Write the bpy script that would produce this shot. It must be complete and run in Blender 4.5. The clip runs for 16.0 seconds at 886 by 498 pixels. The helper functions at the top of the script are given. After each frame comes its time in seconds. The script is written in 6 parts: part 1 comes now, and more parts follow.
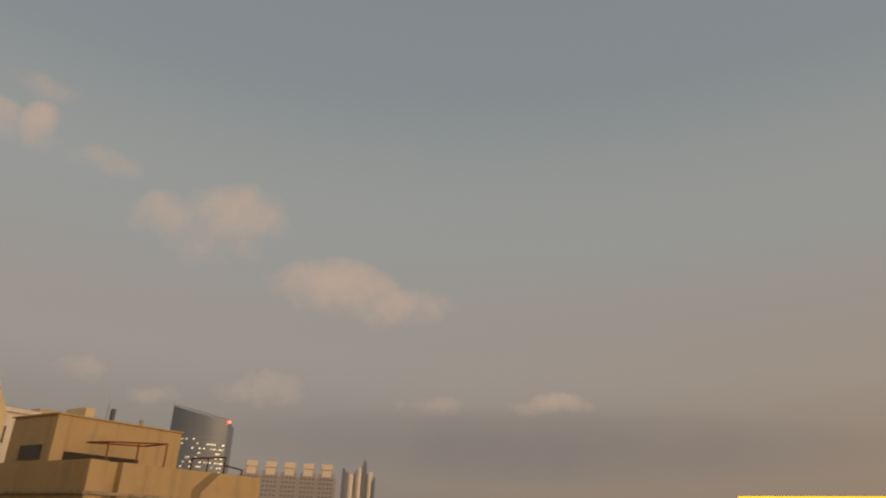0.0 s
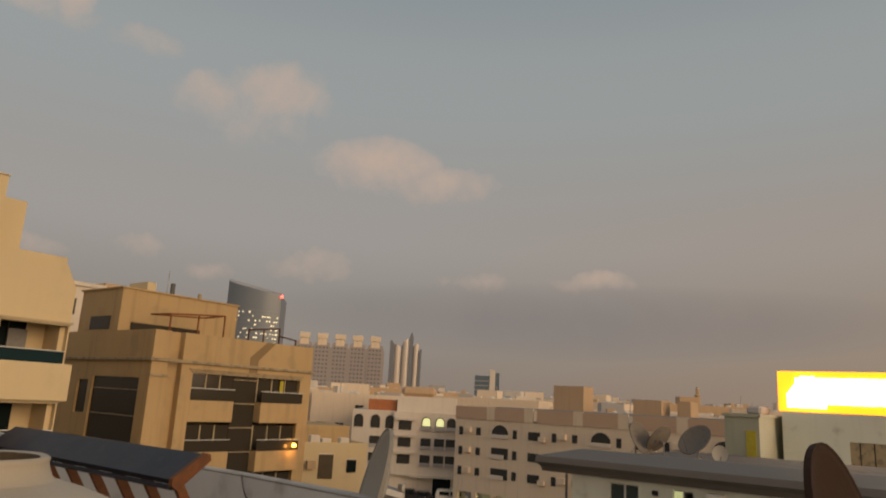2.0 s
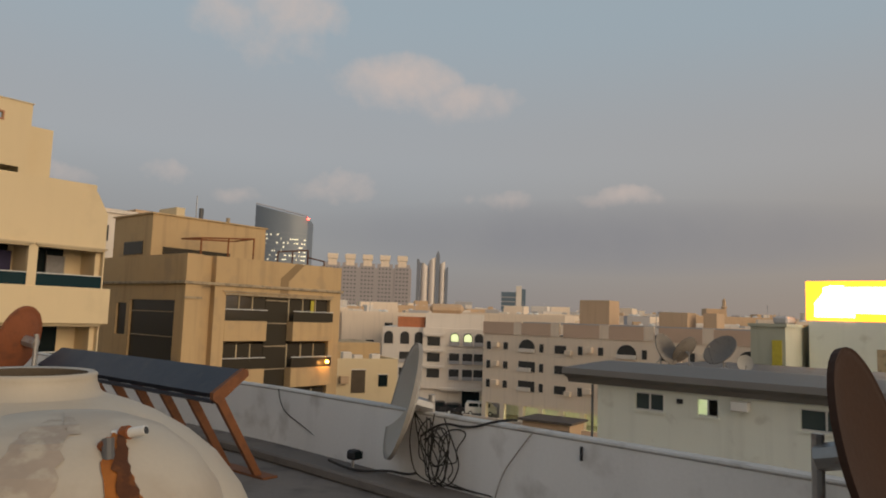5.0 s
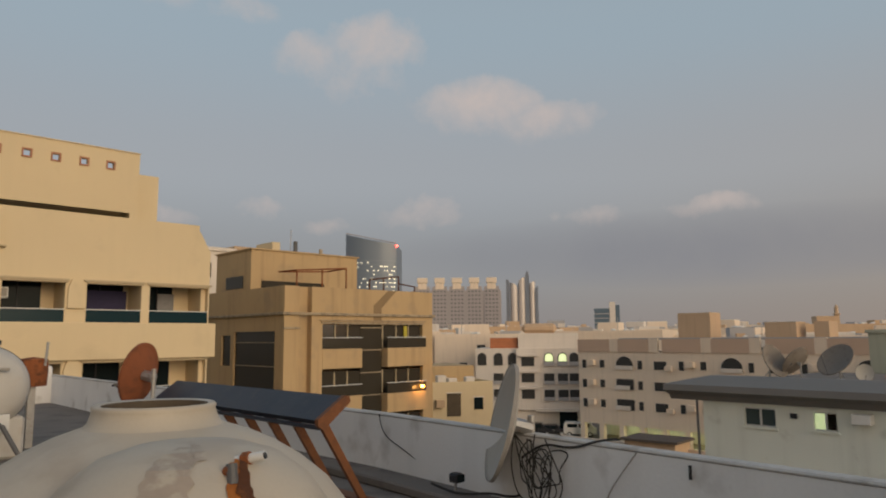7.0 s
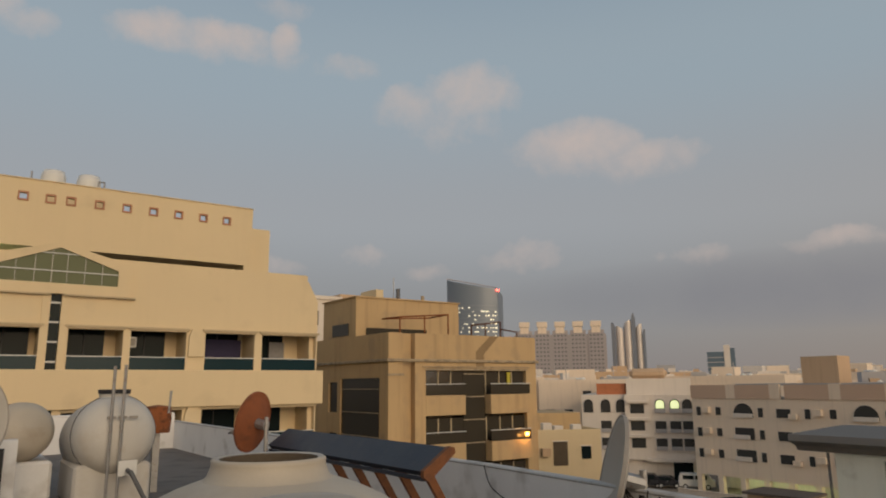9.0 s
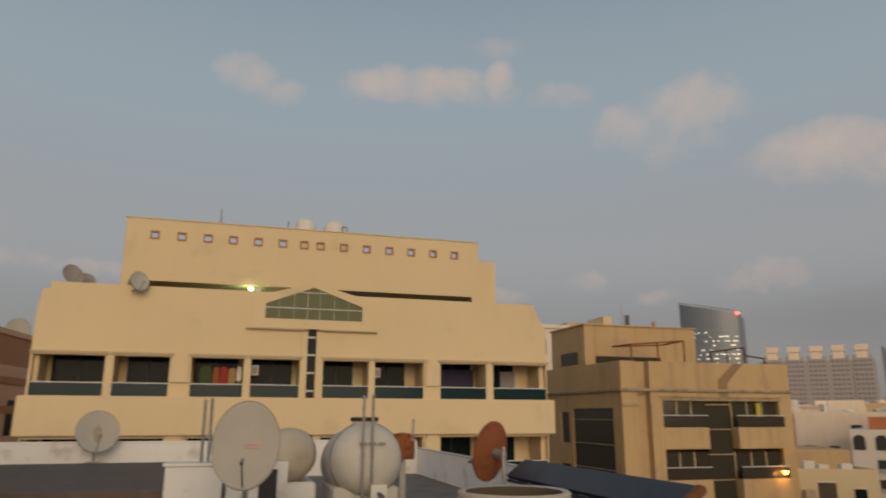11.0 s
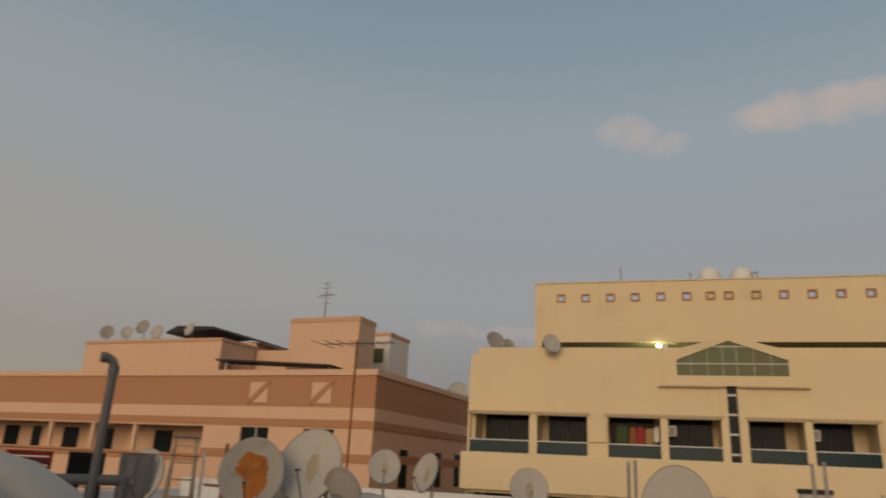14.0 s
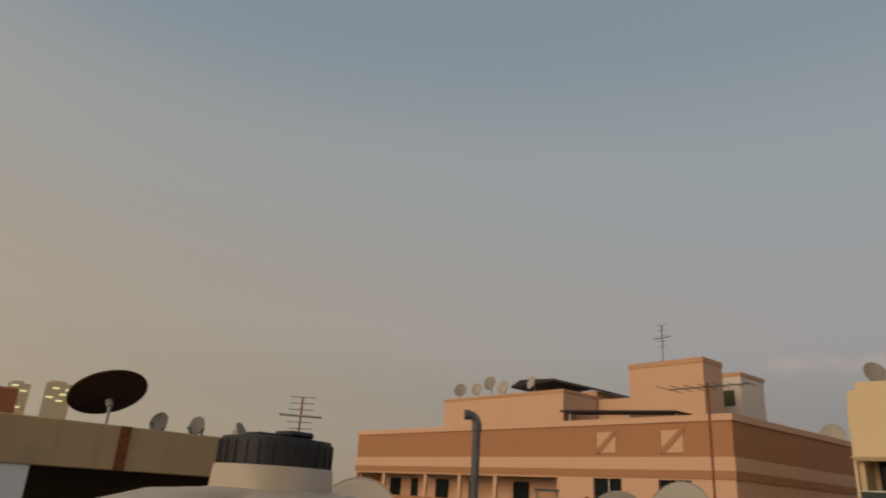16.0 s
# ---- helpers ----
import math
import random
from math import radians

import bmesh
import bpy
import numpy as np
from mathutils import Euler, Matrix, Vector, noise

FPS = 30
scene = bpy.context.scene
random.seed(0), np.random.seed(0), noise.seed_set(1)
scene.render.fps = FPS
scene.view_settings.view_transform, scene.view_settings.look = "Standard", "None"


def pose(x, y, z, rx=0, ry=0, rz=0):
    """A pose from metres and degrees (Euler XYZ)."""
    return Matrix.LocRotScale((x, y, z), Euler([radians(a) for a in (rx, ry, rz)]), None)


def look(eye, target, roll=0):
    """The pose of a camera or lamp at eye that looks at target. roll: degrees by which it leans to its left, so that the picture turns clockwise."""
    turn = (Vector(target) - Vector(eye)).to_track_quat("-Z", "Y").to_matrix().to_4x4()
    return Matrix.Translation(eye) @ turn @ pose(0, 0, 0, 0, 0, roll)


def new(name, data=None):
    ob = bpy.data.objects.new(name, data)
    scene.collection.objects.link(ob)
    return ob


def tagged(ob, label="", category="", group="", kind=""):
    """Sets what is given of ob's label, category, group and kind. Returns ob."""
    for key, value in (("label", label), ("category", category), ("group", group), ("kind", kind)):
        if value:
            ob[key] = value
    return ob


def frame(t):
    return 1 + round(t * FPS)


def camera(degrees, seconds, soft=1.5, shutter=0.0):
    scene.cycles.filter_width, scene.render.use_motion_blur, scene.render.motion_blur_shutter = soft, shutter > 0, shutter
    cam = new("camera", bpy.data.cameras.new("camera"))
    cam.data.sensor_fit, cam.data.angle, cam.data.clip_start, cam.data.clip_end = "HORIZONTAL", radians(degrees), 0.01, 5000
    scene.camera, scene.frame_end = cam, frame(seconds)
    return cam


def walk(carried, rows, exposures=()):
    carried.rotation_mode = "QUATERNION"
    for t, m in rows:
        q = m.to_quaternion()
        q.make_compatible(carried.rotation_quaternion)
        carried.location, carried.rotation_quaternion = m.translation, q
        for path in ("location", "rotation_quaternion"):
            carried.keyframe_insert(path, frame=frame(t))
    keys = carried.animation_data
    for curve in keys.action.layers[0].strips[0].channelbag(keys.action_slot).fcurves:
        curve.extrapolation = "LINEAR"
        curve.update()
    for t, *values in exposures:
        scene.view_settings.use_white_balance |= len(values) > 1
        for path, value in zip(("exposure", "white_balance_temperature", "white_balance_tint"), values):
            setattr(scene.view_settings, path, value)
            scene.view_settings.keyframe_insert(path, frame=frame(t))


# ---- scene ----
cam = camera(65.04, 16.0, soft=1.9, shutter=0.4)
# seconds, eye x y z, heading to the right of north, tilt up, roll (degrees)
PATH = [
    (0.0, 0.118, 0.012, 13.985, 55.77, 22.52, 2.20),
    (0.5, 0.118, 0.012, 13.985, 52.05, 20.85, 2.41),
    (1.0, 0.118, 0.012, 13.985, 50.57, 18.48, 2.70),
    (1.5, 0.118, 0.012, 13.985, 52.85, 15.33, 2.04),
    (2.0, 0.118, 0.012, 13.985, 52.46, 12.40, 3.06),
    (2.5, 0.118, 0.012, 13.985, 52.33, 9.79, 2.75),
    (3.0, 0.118, 0.012, 13.985, 52.36, 7.87, 2.35),
    (3.5, 0.118, 0.012, 13.985, 52.00, 6.94, 1.84),
    (6.0, 0.093, -0.005, 13.957, 48.55, 4.98, 1.51),
    (6.5, 0.073, -0.009, 13.965, 45.39, 6.32, 0.47),
    (7.0, 0.057, -0.019, 13.967, 43.40, 7.29, -0.44),
    (7.5, 0.038, -0.026, 13.969, 40.88, 8.49, -1.19),
    (8.0, 0.041, -0.033, 13.984, 38.60, 9.52, -1.13),
    (10.5, 0.032, -0.028, 14.021, 23.76, 13.03, 0.11),
    (11.0, 0.026, 0.036, 14.024, 16.47, 13.41, 0.17),
    (11.5, 0.032, 0.128, 14.028, 10.28, 14.66, -0.18),
    (12.0, 0.032, 0.220, 14.028, 6.16, 15.62, 0.49),
    (12.5, 0.029, 0.278, 14.027, 1.37, 16.03, 0.62),
    (13.0, -0.001, 0.322, 14.036, -4.82, 16.67, 1.24),
    (13.5, -0.014, 0.376, 14.042, -11.02, 17.02, 2.52),
    (14.0, -0.036, 0.437, 14.049, -16.77, 17.30, 2.84),
    (14.5, -0.083, 0.471, 14.060, -25.08, 17.80, 2.74),
    (15.0, -0.126, 0.488, 14.064, -30.20, 18.72, 2.55),
    (15.5, -0.172, 0.491, 14.074, -37.75, 19.28, 2.85),
    (16.0, -0.203, 0.477, 14.076, -44.35, 19.63, 3.67),
]
def heading(az, tilt, roll, x, y, z):
    a, e = radians(az), radians(tilt)
    way = Vector((math.sin(a) * math.cos(e), math.cos(a) * math.cos(e), math.sin(e)))
    return look((x, y, z), Vector((x, y, z)) + way, roll)


walk(cam, [(t, heading(az, tilt, roll, x, y, z)) for t, x, y, z, az, tilt, roll in PATH],
     exposures=[(0.0, -0.30, 8200, 18), (1.5, -0.25, 7900, 17), (2.5, -0.19, 7500, 15), (3.5, -0.10, 7100, 13), (6.0, 0.02, 6400, 11), (8.0, -0.05, 6400, 11),
                (10.5, -0.14, 6700, 12), (11.5, -0.18, 6700, 12), (14.5, -0.23, 6900, 14), (16.0, -0.23, 7200, 16)])

# ---- sky, clouds and sun ----
SUN_AZ, SUN_EL = 182.0, 14.0
world = bpy.data.worlds.new("dusk_sky")
scene.world = world
world.use_nodes = True
wn, wl = world.node_tree.nodes, world.node_tree.links
wn.clear()


def wmath(op, a, b=None, clamp=False):
    n = wn.new("ShaderNodeMath")
    n.operation, n.use_clamp = op, clamp
    for i, v in enumerate((a, b)):
        if v is None:
            continue
        if isinstance(v, (int, float)):
            n.inputs[i].default_value = v
        else:
            wl.new(v, n.inputs[i])
    return n.outputs[0]


def wmix(fac, a, b):
    n = wn.new("ShaderNodeMix")
    n.data_type = "RGBA"
    for sock, v in ((n.inputs[0], fac), (n.inputs[6], a), (n.inputs[7], b)):
        if isinstance(v, tuple):
            sock.default_value = (*v, 1)
        elif isinstance(v, (int, float)):
            sock.default_value = v
        else:
            wl.new(v, sock)
    return n.outputs[2]


def wramp(fac, stops):
    n = wn.new("ShaderNodeValToRGB")
    n.color_ramp.interpolation = "EASE"
    e = n.color_ramp.elements
    while len(e) < len(stops):
        e.new(0.5)
    for el, (p, c) in zip(e, stops):
        el.position, el.color = p, (*c, 1)
    wl.new(fac, n.inputs[0])
    return n.outputs[0]


def wnoise(vec, scale, detail, rough=0.55, lac=2.0):
    n = wn.new("ShaderNodeTexNoise")
    n.inputs["Scale"].default_value, n.inputs["Detail"].default_value = scale, detail
    n.inputs["Roughness"].default_value = rough
    wl.new(vec, n.inputs["Vector"])
    return n.outputs["Fac"]


coord = wn.new("ShaderNodeTexCoord").outputs["Generated"]
sep = wn.new("ShaderNodeSeparateXYZ")
wl.new(coord, sep.inputs[0])
azim = wmath("MULTIPLY", wmath("ARCTAN2", sep.outputs[0], sep.outputs[1]), 180 / math.pi)
elev = wmath("MULTIPLY", wmath("ARCSINE", sep.outputs[2]), 180 / math.pi)
sky = wn.new("ShaderNodeTexSky")
sky.sky_type, sky.sun_disc = "NISHITA", False
sky.sun_elevation, sky.sun_rotation = radians(SUN_EL), radians(SUN_AZ)
sky.air_density, sky.dust_density, sky.ozone_density = 1.2, 3.0, 2.0
# hazy dusk: grey-mauve belt at the horizon, grey-blue above
haze = wramp(wmath("DIVIDE", elev, 60.0, True),
             [(0.0, (0.25, 0.232, 0.225)), (0.10, (0.258, 0.256, 0.263)), (0.22, (0.325, 0.335, 0.345)), (0.42, (0.302, 0.365, 0.402)),
              (0.62, (0.228, 0.305, 0.368)), (1.0, (0.18, 0.245, 0.315))])
# the west side, to the left, is yellower; so is the far right
west = wmath("MULTIPLY", wmath("DIVIDE", wmath("SUBTRACT", -15.0, azim), 70.0, True), wmath("SUBTRACT", 1.0, wmath("DIVIDE", elev, 34.0, True), True))
haze = wmix(west, haze, (0.445, 0.385, 0.27))
east = wmath("MULTIPLY", wmath("DIVIDE", wmath("SUBTRACT", azim, 48.0), 60.0, True), wmath("SUBTRACT", 1.0, wmath("DIVIDE", elev, 22.0, True), True))
haze = wmix(wmath("MULTIPLY", east, 0.6), haze, (0.40, 0.28, 0.17))
skyc = wn.new("ShaderNodeMix")
skyc.data_type, skyc.blend_type = "RGBA", "ADD"
skyc.inputs[0].default_value = 0.012
wl.new(haze, skyc.inputs[6])
wl.new(sky.outputs[0], skyc.inputs[7])
base_sky = skyc.outputs[2]
# the afterglow low in the south-west, behind the camera
ga_, ge_ = radians(-142.0), radians(9.0)
dotn = wn.new("ShaderNodeVectorMath")
dotn.operation = "DOT_PRODUCT"
wl.new(coord, dotn.inputs[0])
dotn.inputs[1].default_value = (math.sin(ga_) * math.cos(ge_), math.cos(ga_) * math.cos(ge_), math.sin(ge_))
after = wmath("POWER", wmath("MAXIMUM", dotn.outputs["Value"], 0.0), 5.0)
base_sky = wmix(wmath("MULTIPLY", after, 0.74), base_sky, (1.05, 0.82, 0.62))
# clouds: heading, height, half width, half height, strength
CLOUDS = [(37.2, 22.8, 5.0, 3.5, 1.0), (37.0, 20.4, 5.4, 2.6, 0.6), (33.8, 21.7, 5.5, 3.0, 0.72), (46.4, 18.5, 6.2, 2.7, 0.98), (52.4, 17.2, 6.5, 2.2, 0.7), (31.0, 22.5, 1.9, 1.7, 0.65),
          (11.2, 26.3, 4.8, 2.0, 0.95), (16.4, 26.0, 5.0, 1.9, 0.95), (21.5, 26.6, 1.9, 1.9, 0.9), (-0.8, 26.2, 3.6, 1.8, 0.75), (2.2, 25.3, 3.0, 1.6, 0.8), (21.3, 29.2, 2.4, 1.5, 0.5), (26.4, 25.0, 2.8, 1.5, 0.55),
          (64.9, 9.6, 4.2, 1.2, 0.75), (54.9, 9.6, 3.8, 1.1, 0.62), (41.5, 9.9, 4.5, 1.9, 0.65), (28.4, 10.0, 3.2, 1.5, 0.6), (-13.6, 10.4, 7.0, 1.2, 0.65),
          (21.6, 9.2, 3.2, 1.2, 0.5), (33.5, 8.8, 2.4, 1.0, 0.45)]
warp = wnoise(coord, 9.0, 5.0)
fine = wnoise(coord, 30.0, 6.0, 0.6)
swirl = wn.new("ShaderNodeTexNoise")
swirl.inputs["Scale"].default_value, swirl.inputs["Detail"].default_value, swirl.inputs["Roughness"].default_value = 11.0, 7.0, 0.62
wl.new(coord, swirl.inputs["Vector"])
sw = wn.new("ShaderNodeSeparateXYZ")
wl.new(swirl.outputs["Color"], sw.inputs[0])
caz = wmath("ADD", azim, wmath("MULTIPLY", wmath("SUBTRACT", sw.outputs[0], 0.5), 4.6))
cel = wmath("ADD", elev, wmath("MULTIPLY", wmath("SUBTRACT", sw.outputs[1], 0.5), 3.0))
total = None
for ca, ce, cw, ch, cs in CLOUDS:
    dx = wmath("DIVIDE", wmath("SUBTRACT", caz, ca), cw * 1.12)
    dy = wmath("DIVIDE", wmath("SUBTRACT", cel, ce), ch * 1.12)
    m = wmath("SUBTRACT", 1.0, wmath("ADD", wmath("MULTIPLY", dx, dx), wmath("MULTIPLY", dy, dy)), True)
    m = wmath("MULTIPLY", wmath("MULTIPLY", m, cs), wmath("ADD", 0.72, wmath("MULTIPLY", dy, 0.45), True))
    total = m if total is None else wmath("MAXIMUM", total, m)
dens = wmath("ADD", total, wmath("ADD", wmath("MULTIPLY", wmath("SUBTRACT", warp, 0.5), 1.0), wmath("MULTIPLY", wmath("SUBTRACT", fine, 0.5), 0.55)))
dens = wmath("MULTIPLY", wmath("MULTIPLY", wmath("SUBTRACT", dens, 0.22), 1.6, True), wmath("MULTIPLY", total, 3.0, True))
cloudy = wmix(wmath("MULTIPLY", dens, 0.70), base_sky, (0.60, 0.49, 0.43))
# dark mauve bank low on the right
bank = wmath("SUBTRACT", 1.0, wmath("ADD", wmath("POWER", wmath("ABSOLUTE", wmath("DIVIDE", wmath("SUBTRACT", azim, 64.0), 26.0)), 2.0),
                                    wmath("POWER", wmath("ABSOLUTE", wmath("DIVIDE", wmath("SUBTRACT", elev, 6.8), 3.2)), 2.0)), True)
cloudy = wmix(wmath("MULTIPLY", wmath("MULTIPLY", bank, wmath("ADD", warp, 0.3)), 0.7), cloudy, (0.218, 0.222, 0.245))
bg = wn.new("ShaderNodeBackground")
bg.inputs["Strength"].default_value = 1.0
wl.new(cloudy, bg.inputs[0])
wout = wn.new("ShaderNodeOutputWorld")
wl.new(bg.outputs[0], wout.inputs[0])

sun_data = bpy.data.lights.new("sun", "SUN")
sun_data.energy, sun_data.angle, sun_data.color = 1.50, radians(38), (1.0, 0.79, 0.53)
sun = new("sun", sun_data)
sa, se = radians(SUN_AZ), radians(SUN_EL)
sun.matrix_world = look((0, 0, 60), (-math.sin(sa) * math.cos(se), -math.cos(sa) * math.cos(se), 60 - math.sin(se)))

# ---- materials ----


def surf(name, colour, rough=0.85, var=0.14, scale=0.7, grain=35.0, bump=0.12, metal=0.0, streak=0.0, stain=None, amount=0.5, where=0.55, piece=0.0):
    """A worn surface: grain, broad stains, drip streaks and an optional second colour in patches."""
    m = bpy.data.materials.new(name)
    m.use_nodes = True
    n, l = m.node_tree.nodes, m.node_tree.links
    p = n["Principled BSDF"]
    co = n.new("ShaderNodeTexCoord").outputs["Object"]

    def tex(s, d, stretch=None):
        t = n.new("ShaderNodeTexNoise")
        t.inputs["Scale"].default_value, t.inputs["Detail"].default_value = s, d
        if stretch:
            mp = n.new("ShaderNodeMapping")
            mp.inputs["Scale"].default_value = stretch
            l.new(co, mp.inputs[0])
            l.new(mp.outputs[0], t.inputs["Vector"])
        else:
            l.new(co, t.inputs["Vector"])
        return t.outputs["Fac"]

    def calc(op, a, b, clamp=False):
        k = n.new("ShaderNodeMath")
        k.operation, k.use_clamp = op, clamp
        for i, v in enumerate((a, b)):
            if isinstance(v, (int, float)):
                k.inputs[i].default_value = v
            else:
                l.new(v, k.inputs[i])
        return k.outputs[0]

    big, small = tex(scale, 5.0), tex(grain, 3.0)
    v = calc("ADD", calc("MULTIPLY", calc("SUBTRACT", big, 0.5), 2.2 * var), calc("MULTIPLY", calc("SUBTRACT", small, 0.5), 0.9 * var))
    if streak:
        v = calc("SUBTRACT", v, calc("MULTIPLY", calc("MULTIPLY", calc("SUBTRACT", tex(1.0, 5.0, (2.2, 2.2, 0.16)), 0.52), 4.0, True), streak))
    if piece:
        v = calc("ADD", v, calc("MULTIPLY", calc("SUBTRACT", n.new("ShaderNodeObjectInfo").outputs["Random"], 0.5), piece))
    v = calc("ADD", v, 1.0)
    mul = n.new("ShaderNodeMix")
    mul.data_type, mul.blend_type = "RGBA", "MULTIPLY"
    mul.inputs[0].default_value = 1.0
    mul.inputs[6].default_value = (*colour, 1)
    l.new(v, mul.inputs[7])
    out = mul.outputs[2]
    if stain:
        patch = calc("MULTIPLY", calc("MULTIPLY", calc("SUBTRACT", tex(scale * 2.6, 6.0), where), 7.0, True), amount)
        mx = n.new("ShaderNodeMix")
        mx.data_type = "RGBA"
        l.new(patch, mx.inputs[0])
        l.new(out, mx.inputs[6])
        mx.inputs[7].default_value = (*stain, 1)
        out = mx.outputs[2]
    l.new(out, p.inputs["Base Color"])
    l.new(calc("ADD", rough, calc("MULTIPLY", calc("SUBTRACT", big, 0.5), 0.25), True), p.inputs["Roughness"])
    p.inputs["Metallic"].default_value = metal
    p.inputs["Specular IOR Level"].default_value = 0.35
    b = n.new("ShaderNodeBump")
    b.inputs["Strength"].default_value, b.inputs["Distance"].default_value = bump, 0.02
    l.new(small, b.inputs["Height"])
    l.new(b.outputs[0], p.inputs["Normal"])
    return m


def glass(name, tint, rough=0.06, spec=0.12):
    m = bpy.data.materials.new(name)
    m.use_nodes = True
    n, l = m.node_tree.nodes, m.node_tree.links
    p = n["Principled BSDF"]
    t = n.new("ShaderNodeTexNoise")
    t.inputs["Scale"].default_value = 0.8
    l.new(n.new("ShaderNodeTexCoord").outputs["Object"], t.inputs["Vector"])
    r = n.new("ShaderNodeMapRange")
    r.inputs["To Min"].default_value, r.inputs["To Max"].default_value = rough, rough + 0.1
    l.new(t.outputs["Fac"], r.inputs["Value"])
    l.new(r.outputs[0], p.inputs["Roughness"])
    p.inputs["Base Color"].default_value = (*tint, 1)
    p.inputs["Specular IOR Level"].default_value = spec
    return m


def glow(name, colour, strength):
    m = bpy.data.materials.new(name)
    m.use_nodes = True
    p = m.node_tree.nodes["Principled BSDF"]
    p.inputs["Base Color"].default_value = (*colour, 1)
    p.inputs["Emission Color"].default_value = (*colour, 1)
    p.inputs["Emission Strength"].default_value = strength
    return m


